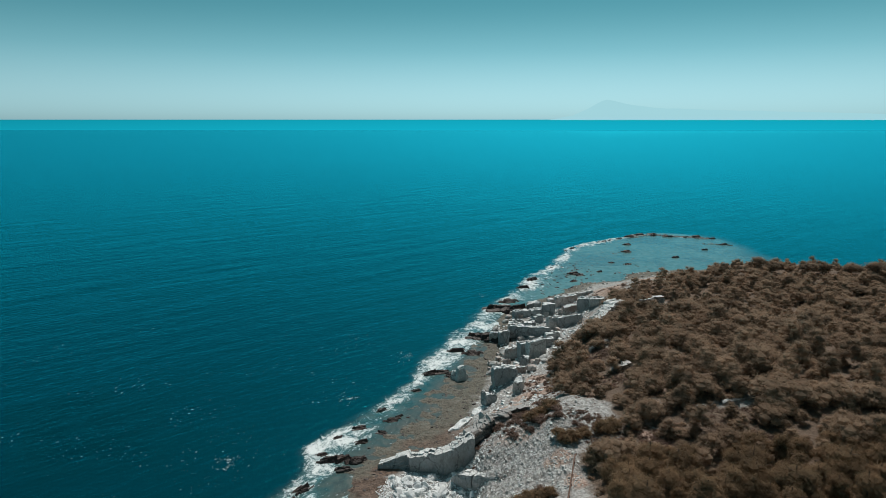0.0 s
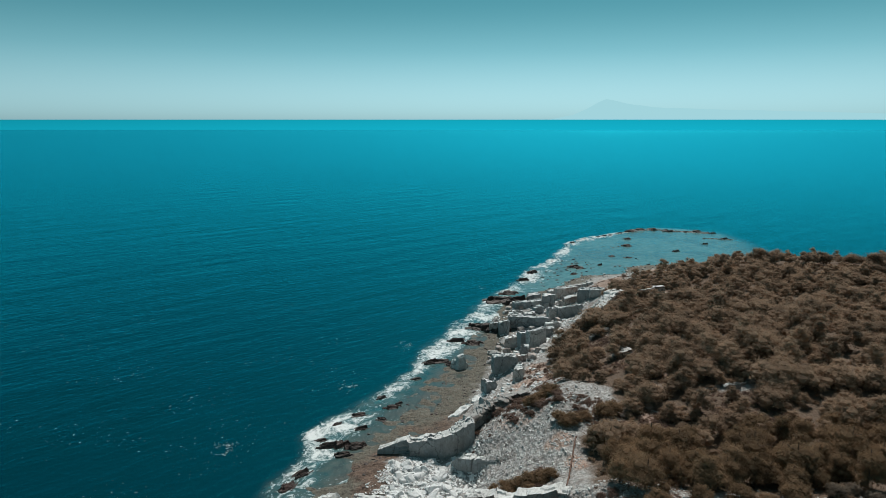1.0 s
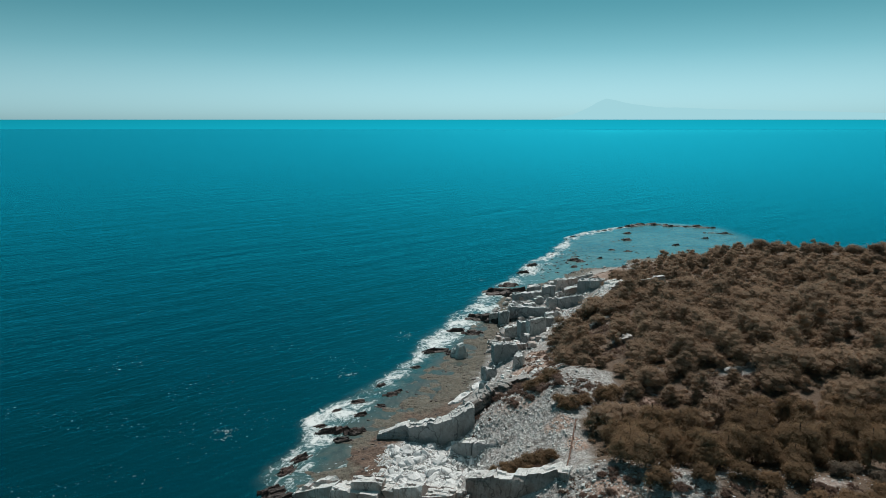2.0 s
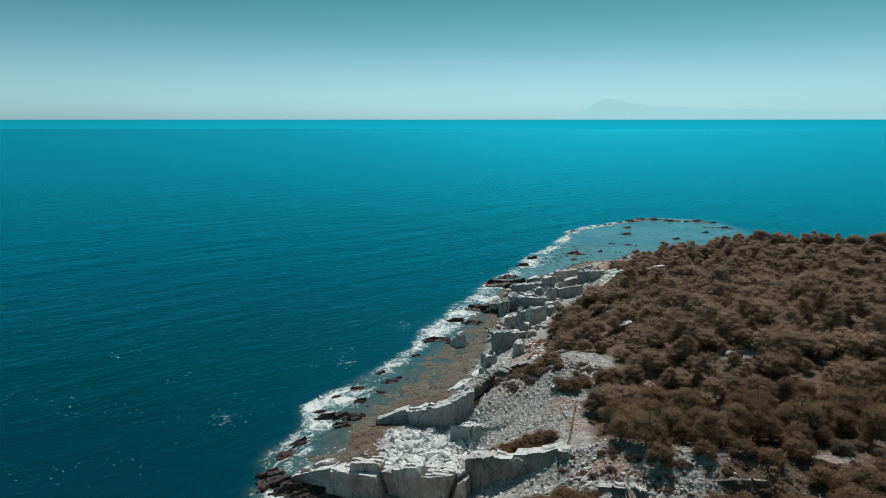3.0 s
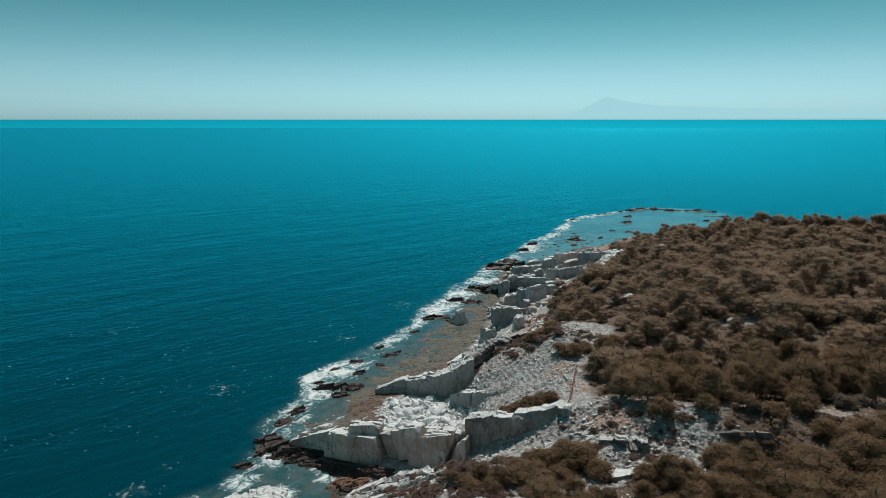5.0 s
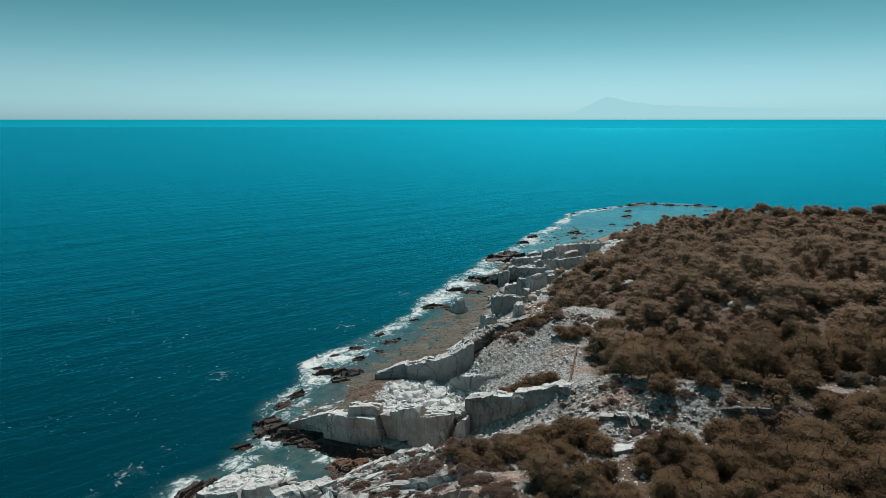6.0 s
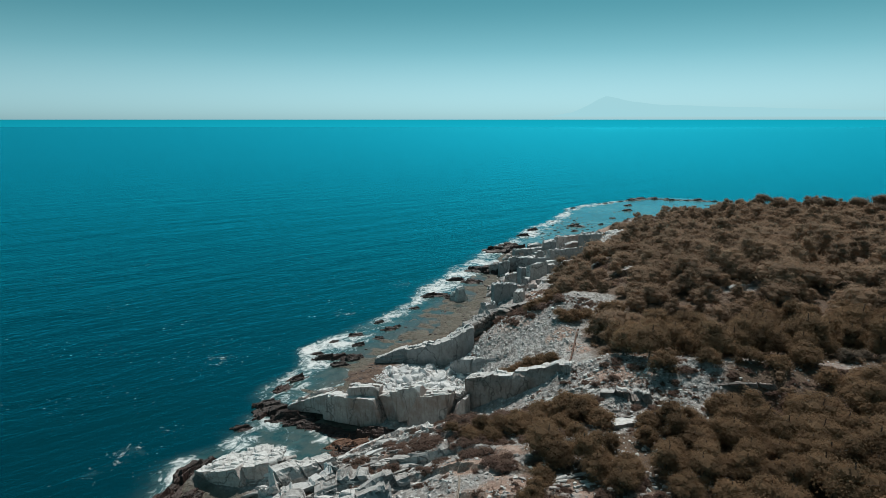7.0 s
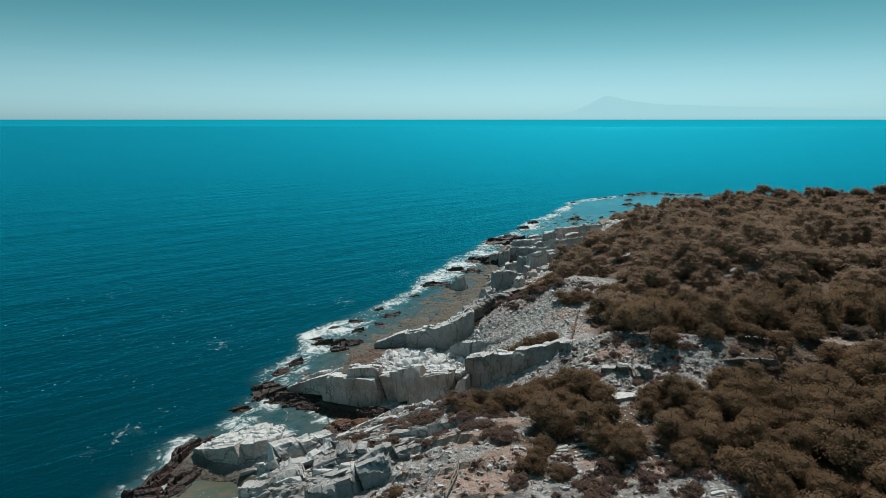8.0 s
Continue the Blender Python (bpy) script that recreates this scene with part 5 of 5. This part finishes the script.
# ---------------------------------------------------------------- pines and scrub
def crown_arrays(seed, radius, tall, lobes, tufts, leaf, flatness=0.5):
    """A pine's crown: lobes along a low dome, each a dark core under a coat of small needle tufts that stand off at all angles."""
    rng = np.random.default_rng(seed)
    V, F, n = [], [], 0
    for i in range(lobes):
        a = i * 2.399 + rng.uniform(-0.5, 0.5)
        q = math.sqrt((i + 0.3) / lobes) * rng.uniform(0.75, 1.05)
        lr = radius * rng.uniform(0.30, 0.54) * (1.1 - 0.25 * q)
        c = np.array((math.cos(a) * q * radius * 0.80, math.sin(a) * q * radius * 0.80, tall * (1 - flatness * q * q) * rng.uniform(0.72, 1.0) - lr))
        core = ICO_V * lr * 0.70 * np.array((1, 1, 0.66)) + c
        V.append(core)
        F.append(ICO_F + n)
        n += len(core)
        d = rng.normal(size=(tufts, 3))
        d[:, 2] = d[:, 2] * 0.9 + 0.25
        d /= np.linalg.norm(d, axis=1)[:, None]
        bumpy = 1 + 0.22 * np.sin(d[:, 0] * 7 + i) * np.cos(d[:, 1] * 6 - i)
        p = c + d * lr * (rng.uniform(0.74, 1.26, tufts) * bumpy)[:, None] * np.array((1.05, 1.05, 0.74))
        nrm = d + rng.normal(size=(tufts, 3)) * 0.35 + np.array((0, 0, 0.7))
        nrm /= np.linalg.norm(nrm, axis=1)[:, None]
        t1 = np.cross(nrm, rng.normal(size=(tufts, 3)))
        t1 /= np.linalg.norm(t1, axis=1)[:, None]
        t2 = np.cross(nrm, t1)
        ls = (leaf * rng.uniform(0.6, 1.4, tufts))[:, None]
        tri = np.stack([p + t1 * ls * 1.25, p - t1 * ls * 0.6 + t2 * ls * 0.48, p - t1 * ls * 0.6 - t2 * ls * 0.48], 1).reshape(-1, 3)
        V.append(tri)
        F.append(np.arange(tufts * 3).reshape(-1, 3) + n)
        n += tufts * 3
    return np.concatenate(V), np.concatenate(F)


def trunk_mesh(seed, tall, radius, crown_r):
    """A tapered, leaning trunk with limbs that fork up into the crown."""
    rng = np.random.default_rng(seed)
    bm = bmesh.new()

    def limb(path, r0, r1, sides):
        rings = []
        for i, p in enumerate(path):
            r = r0 + (r1 - r0) * i / (len(path) - 1)
            rings.append([bm.verts.new((p[0] + r * math.cos(6.283 * j / sides), p[1] + r * math.sin(6.283 * j / sides), p[2])) for j in range(sides)])
        for a, b in zip(rings[:-1], rings[1:]):
            for j in range(sides):
                bm.faces.new((a[j], a[(j + 1) % sides], b[(j + 1) % sides], b[j]))
    lx, ly = rng.uniform(-0.5, 0.5, 2)
    limb([(lx * f * f, ly * f * f, -0.5 + f * (tall * 0.85 + 0.5)) for f in (0, 0.25, 0.5, 0.75, 1)], radius, radius * 0.35, 7)
    for i in range(5):
        f = rng.uniform(0.4, 0.8)
        a = i * 1.26 + rng.uniform(-0.3, 0.3)
        s = np.array((lx * f * f, ly * f * f, f * tall * 0.85))
        e = s + np.array((math.cos(a), math.sin(a), 0.45)) * crown_r * 0.65
        m = (s + e) / 2 + np.array((0, 0, -0.1))
        limb([s, m, e], radius * 0.4, radius * 0.12, 5)
    me = bpy.data.meshes.new("trunk")
    bm.to_mesh(me)
    bm.free()
    me.materials.append(M_bark)
    return me


def pine(seed, radius, tall, lobes, tufts, leaf, flatness):
    """One pine: an empty at its foot, a trunk and a crown."""
    ob = new("pine_tree")
    ob.empty_display_size = 0.3
    part("trunk", trunk_mesh(seed, tall, 0.16, radius), M_bark, ob, "grey-brown pine trunk")
    v, f = crown_arrays(seed, radius, tall, lobes, tufts, leaf, flatness)
    part("crown", mesh_from("crown", v, f, M_needles), M_needles, ob)
    return ob


THIN = ((42.5, 116, 4.5, 0.4), (45, 122, 3.0, 0.5), (62, 125, 2.0, 1.8), (57, 206, 7.0, 1.0), (73, 209, 5.5, 1.2), (46, 174, 6.0, 0.7), (46, 150, 6.0, 0.6), (33, 127, 8.0, 0.6), (70, 246, 6.0, 1.4), (47, 81.5, 6.5, 2.0), (67, 86, 5.5, 2.4))


def in_clearing(x, y):
    return any(math.hypot((x - a) / s, y - b) < r * 0.95 for a, b, r, s in CLEARINGS + THIN)


def wood_places(seed, step, ya, yb):
    """Uneven stand of trees over the wooded part of the headland that lies along the walk."""
    rng = np.random.default_rng(seed)
    out = []
    for y in np.arange(ya, yb, step * 0.87):
        for x in np.arange(4 + (int(y) % 2) * step / 2, 0.7 * y + 13, step):
            px, py = x + rng.uniform(-0.62, 0.62) * step, y + rng.uniform(-0.62, 0.62) * step
            if px < float(forest_edge(py)) + rng.uniform(-1.2, 1.5) or in_clearing(px, py) or rng.uniform() < 0.13:
                continue
            if float(base_height(px, py)) < 3.0:
                continue
            out.append((px, py))
    return out


PINES = [pine(300 + i, r, t, lo, 270, 0.112, fl) for i, (r, t, lo, fl) in enumerate(((2.5, 4.6, 15, 0.45), (2.1, 4.2, 13, 0.6), (2.9, 5.0, 17, 0.4), (2.3, 5.2, 15, 0.55), (2.6, 4.0, 14, 0.5), (1.9, 3.6, 12, 0.6)))]
near_trees = wood_places(41, 3.0, 44, 79) + wood_places(43, 3.8, 79, 110)
near_trees.sort(key=lambda p: p[1])
near_things = near_trees[:285]
rng = np.random.default_rng(90)
PINE_TAG = ("brown-green pine with a rounded crown in the wood", "tree", "pines of the headland")
for i, (x, y) in enumerate(near_things):
    s = rng.uniform(0.85, 1.35) * (0.74 if y < 79 and x < 40 else 1.0)
    m = Matrix.Translation((x, y, float(height(x, y)) - 0.1)) @ Euler((0, 0, rng.uniform(0, 6.28))).to_matrix().to_4x4()
    src = PINES[i % len(PINES)]
    ob = copy_thing(src, m)
    ob.scale = (s, s, s * rng.uniform(0.85, 1.1) * (1.2 if y > 90 else 1.0))
    tagged(ob, *PINE_TAG)
for src in PINES:
    for ch in src.children:
        bpy.data.objects.remove(ch)
    bpy.data.objects.remove(src)

FAR_SHAPES = ((2.9, 5.4, 15, 0.55), (2.4, 5.0, 12, 0.65), (3.7, 5.2, 19, 0.4), (2.6, 6.2, 14, 0.7), (3.2, 4.6, 16, 0.45), (2.1, 4.6, 10, 0.7))
far_protos = [crown_arrays(400 + i, r, t, lo, tu, lf, fl) for tu, lf in ((125, 0.138), (62, 0.19)) for i, (r, t, lo, fl) in enumerate(FAR_SHAPES)]
far_places = [(x, y) for x, y in near_trees[285:]] + wood_places(42, 4.3, 110, 262)
rows = [(x, y, float(height(x, y)) - 0.2, (0.5 + 0.95 * rng.uniform() ** 1.3) * (1 + 0.3 * float(fbm(np.array(x / 22), np.array(y / 22), 2, 131))) * (0.8 if y > 236 else 1.0), rng.uniform(0, 6.28), 0.0, rng.integers(0, 6) + (6 if y > 165 else 0)) for x, y in far_places]
UNDER = [crown_arrays(440 + i, 1.5, 1.5, 4, 36, 0.18, 0.5) for i in range(5)]
under = spots(35, 2000, 26, 190, 80, 262, 0.6, 1.5, 0.05, lambda x, y, z: (z > 3) & (x > forest_edge(y) - 1) & (x < 0.7 * y + 13) & np.array([not any(math.hypot((p - a) / w, q - b) < r for a, b, r, w in CLEARINGS) for p, q in zip(x, y)]))
scatter("undergrowth", UNDER, under, M_farneedles, "low brown-green undergrowth below the pines", "undergrowth")
scatter("pine_wood", far_protos, rows, M_farneedles, "dense brown-green pine wood covering the headland", "wood")


def scrub_bush(seed, radius):
    ob = new("scrub_bush")
    ob.empty_display_size = 0.2
    v, f = crown_arrays(seed, radius, radius * 0.95, 7, 66, 0.125, 0.6)
    part("foliage", mesh_from("foliage", v, f, M_scrub), M_scrub, ob)
    part("stem", trunk_mesh(seed, radius * 0.6, 0.05, radius), M_bark, ob, "thin grey woody stem")
    return ob


BUSHES = [scrub_bush(500 + i, r) for i, r in enumerate((1.0, 0.8, 1.25, 0.9))]
rng = np.random.default_rng(91)
bush_places = []
# x from, to, y from, to, count, least and largest size
NEAR_SCRUB = ((-8.5, -5, 80.5, 84.5, 9, 0.8, 1.4), (-5, -0.5, 75, 80, 12, 0.8, 1.5), (0, 5.5, 70, 75, 12, 0.8, 1.5), (-11, -9, 74.5, 77, 3, 1, 1.4), (-8, -5.5, 72, 74, 3, 1, 1.4), (5.8, 8, 66, 68, 4, 1, 1.4), (-4, -2.5, 71, 73, 3, 0.6, 0.9), (8, 13, 57, 61, 6, 0.8, 1.4), (15, 21, 55, 59, 7, 0.7, 1.3))
FAR_SCRUB = ((-4, 16, 66, 86, 44, 0.6, 1.4), (2, 14, 76, 86, 22, 1.2, 2.2), (12, 32, 50, 62, 34, 0.7, 1.6), (-18, 0, 72, 90, 22, 0.7, 1.5), (19, 38, 78, 92, 30, 0.5, 1.2), (40, 60, 76, 87, 16, 0.8, 1.5), (14, 19, 101, 106, 14, 1, 1.7), (8, 22, 131, 141, 26, 0.7, 1.4), (15, 27, 127, 142, 44, 0.9, 1.8))
for xa, xb, ya, yb, count, sa, sb in NEAR_SCRUB + FAR_SCRUB:
    for _ in range(count):
        bush_places.append((rng.uniform(xa, xb), rng.uniform(ya, yb), rng.uniform(sa, sb)))
for i, (x, y, s) in enumerate(b for b in bush_places[:299] if float(base_height(b[0], b[1])) > 1.5):
    ob = copy_thing(BUSHES[i % 4], Matrix.Translation((x, y, float(height(x, y)) - 0.1)) @ Euler((0, 0, rng.uniform(0, 6.28))).to_matrix().to_4x4())
    ob.scale = (s, s, s * 0.85)
    tagged(ob, "low dry brown scrub bush among marble stones", "bush", "scrub on the slope")
for src in BUSHES:
    for ch in src.children:
        bpy.data.objects.remove(ch)
    bpy.data.objects.remove(src)


# x, y, size
SLOPE_PINES = ((3.6, 77, 0.5), (5.6, 78.4, 0.62), (8, 77.2, 0.66), (6.6, 74.6, 0.55), (10.2, 76, 0.7), (10.6, 79, 0.6), (4.4, 75, 0.45), (12.8, 77.6, 0.7), (13.4, 74.6, 0.72), (15.6, 76, 0.7), (17.6, 78.4, 0.6), (1.6, 78.6, 0.42), (9.6, 59.6, 0.62), (11.6, 63.6, 0.62), (-4.8, 60.4, 0.34), (12.6, 58, 0.5), (10.6, 61.6, 0.5), (14, 82, 0.75), (16, 80.4, 0.85), (18, 81.8, 0.9), (20, 81, 0.85), (17.4, 84, 0.6), (19.4, 79, 0.9), (21.4, 76.4, 0.8), (31, 54, 0.9), (33.5, 56.4, 1), (30, 57.4, 0.8))
TERRACE_PINES = ((32.6, 86, 0.85), (39.5, 86.6, 0.7), (45.6, 86.8, 0.75), (49, 85.4, 0.7), (41, 77, 0.6), (48, 78, 0.7), (54, 81, 0.8), (58, 80, 0.9), (37.4, 77.6, 0.7), (64, 82, 0.9), (27, 74.6, 0.7), (30, 75, 0.8))
QUARRY_PINES = ((9.6, 107, 0.42), (11.6, 105.8, 0.56), (13.6, 104.6, 0.66), (15.6, 104, 0.72), (17.6, 103.4, 0.7), (19.4, 103.6, 0.55), (12.4, 103.4, 0.5), (15.2, 101.8, 0.55), (20.2, 130.6, 0.7), (22, 133, 0.8), (24.4, 134, 0.85), (19.4, 132.6, 0.6), (25, 119, 0.65), (26.6, 120, 0.7), (24, 121, 0.6), (33.6, 122.6, 0.9), (35.6, 123.6, 0.9), (29.4, 121.6, 0.6))
for i, (x, y, s) in enumerate(SLOPE_PINES + TERRACE_PINES + QUARRY_PINES):
    ob = new("young_pine")
    v, f = crown_arrays(660 + i, 2.4, 3.4, 14, 150, 0.16, 0.5)
    part("crown", mesh_from("crown", v, f, M_needles), M_needles, ob)
    part("trunk", trunk_mesh(660 + i, 3.0, 0.12, 2.0), M_bark, ob, "short grey-brown pine trunk")
    ob.matrix_world = Matrix.Translation((x, y, float(height(x, y)) - 0.1)) @ Matrix.Scale(s * 1.15, 4)
    tagged(ob, "bushy young pine low on the stony slope", "tree", "young pines on the slope")

# low dry growth between the stones
TUFTS = [crown_arrays(560 + i, 0.55, 0.42, 3, 14, 0.15, 0.5) for i in range(5)]
SLOPE_TUFTS = [
    spots(21, 1500, -14, 34, 50, 92, 0.4, 1.7, 0.1, lambda x, y, z: (z > 7) & (fbm(x / 7, y / 7, 3, 300) > -0.05)),
    spots(25, 260, 40, 47, 106, 124, 0.8, 2.2, 0.1), spots(26, 260, 52, 70, 114, 127, 0.8, 2.2, 0.1), spots(27, 300, 48, 80, 198, 214, 1.0, 2.6, 0.1), spots(28, 200, 40, 52, 144, 156, 0.9, 2.4, 0.1), spots(29, 200, 40, 52, 168, 181, 0.9, 2.4, 0.1), spots(30, 200, 27, 38, 119, 130, 0.8, 2.0, 0.1),
    spots(22, 320, 18, 40, 76, 94, 0.4, 1.2, 0.1),
    spots(23, 420, 6, 36, 122, 180, 0.5, 1.8, 0.1, lambda x, y, z: (z > 4) & (fbm(x / 7, y / 7, 3, 301) > -0.05)),
]
WOOD_TUFTS = [
    spots(33, 240, 37, 62, 74, 86, 0.7, 2.2, 0.1), spots(34, 120, -16, 14, 51, 62, 0.6, 1.6, 0.1),
    spots(31, 130, 22, 32, 146, 172, 1.2, 2.8, 0.1), spots(32, 120, 60, 82, 228, 262, 1.2, 2.8, 0.1),
    spots(24, 420, 36, 84, 190, 266, 0.8, 2.4, 0.1, lambda x, y, z: (z > 3.5) & (x > forest_edge(y) - 10) & (x < forest_edge(y) + 2)),
]
scatter("dry_scrub", TUFTS, np.concatenate(SLOPE_TUFTS + WOOD_TUFTS), M_scrub, "low dry brown growth between the stones", "scrub")

# spreading pines that stand up from the crest
for i, (x, y, s) in enumerate(((127, 249, 1.35), (132, 246, 1.1), (143, 241, 1.2), (157, 236, 1.3), (163, 231, 1.55), (168, 229, 1.3), (150, 243, 1.1))):
    ob = new("umbrella_pine")
    part("trunk", trunk_mesh(600 + i, 5.2, 0.2, 3.0), M_bark, ob, "bare grey-brown pine trunk")
    v, f = crown_arrays(600 + i, 3.0, 5.6, 14, 90, 0.22, 0.22)
    part("crown", mesh_from("crown", v, f, M_farneedles), M_farneedles, ob)
    ob.matrix_world = Matrix.Translation((x, y, float(height(x, y)) - 0.1)) @ Matrix.Scale(s, 4)
    tagged(ob, "flat-topped umbrella pine standing up from the crest", "tree", "pines along the crest")

# rounded grey bushes beside the track
for i, (x, y, s) in enumerate(((61, 88.5, 1.9), (64, 89.5, 1.6), (66.5, 87, 1.8), (70, 87.5, 1.6), (58, 92, 1.5), (72.5, 89, 1.9))):
    ob = new("olive_bush")
    v, f = crown_arrays(640 + i, 1.0, 1.3, 9, 130, 0.09, 0.55)
    part("foliage", mesh_from("foliage", v, f, M_olive), M_olive, ob)
    part("stem", trunk_mesh(640 + i, 0.9, 0.07, 1.0), M_bark, ob, "thin grey woody stem")
    ob.matrix_world = Matrix.Translation((x, y, float(height(x, y)) - 0.1)) @ Matrix.Scale(s, 4)
    tagged(ob, "rounded grey-leaved bush beside the pale track", "bush", "grey bushes by the track")


# ---------------------------------------------------------------- timber on the paths
def pole(a, b, r, sides=8):
    """A round timber from a to b."""
    bm = bmesh.new()
    d = Vector(b) - Vector(a)
    bmesh.ops.create_cone(bm, cap_ends=True, segments=sides, radius1=r, radius2=r * 0.85, depth=d.length)
    m = Matrix.Translation((Vector(a) + Vector(b)) / 2) @ d.to_track_quat("Z", "Y").to_matrix().to_4x4()
    bmesh.ops.transform(bm, matrix=m, verts=bm.verts)
    return bm


rail = new("handrail")
rail_line = [(2.2, 64.6), (2.05, 62.4), (1.75, 60.2), (1.2, 58.0), (0.5, 55.8)]
tops = []
for x, y in rail_line:
    z = float(height(x, y))
    part("post", pole((x, y, z - 0.4), (x, y, z + 1.0), 0.09), M_timber, rail)
    tops.append((x, y, z))
for (xa, ya, za), (xb, yb, zb) in zip(tops[:-1], tops[1:]):
    part("rail", pole((xa, ya, za + 0.98), (xb, yb, zb + 0.98), 0.08), M_timber, rail)
    part("rail", pole((xa + 0.1, ya, za + 0.5), (xb + 0.1, yb, zb + 0.5), 0.07), M_timber, rail)
tagged(rail, "pale weathered timber handrail beside the earth path", "handrail")

edging = new("timber_edging")
line = [(26.2, 114.6), (25.2, 111.2), (24.2, 107.8), (23.2, 104.4), (22.2, 101.0), (21.2, 97.8)]
for (xa, ya), (xb, yb) in zip(line[:-1], line[1:]):
    za, zb = float(height(xa, ya)) + 0.25, float(height(xb, yb)) + 0.25
    part("log", pole((xa, ya, za - 0.1), (xb, yb, zb - 0.1), 0.15), M_redtimber, edging)
    part("stake", pole((xa + 0.2, ya, za - 0.8), (xa + 0.2, ya, za + 0.15), 0.08), M_redtimber, edging)
tagged(edging, "red-brown log edging down the pale earth slope", "path edging")
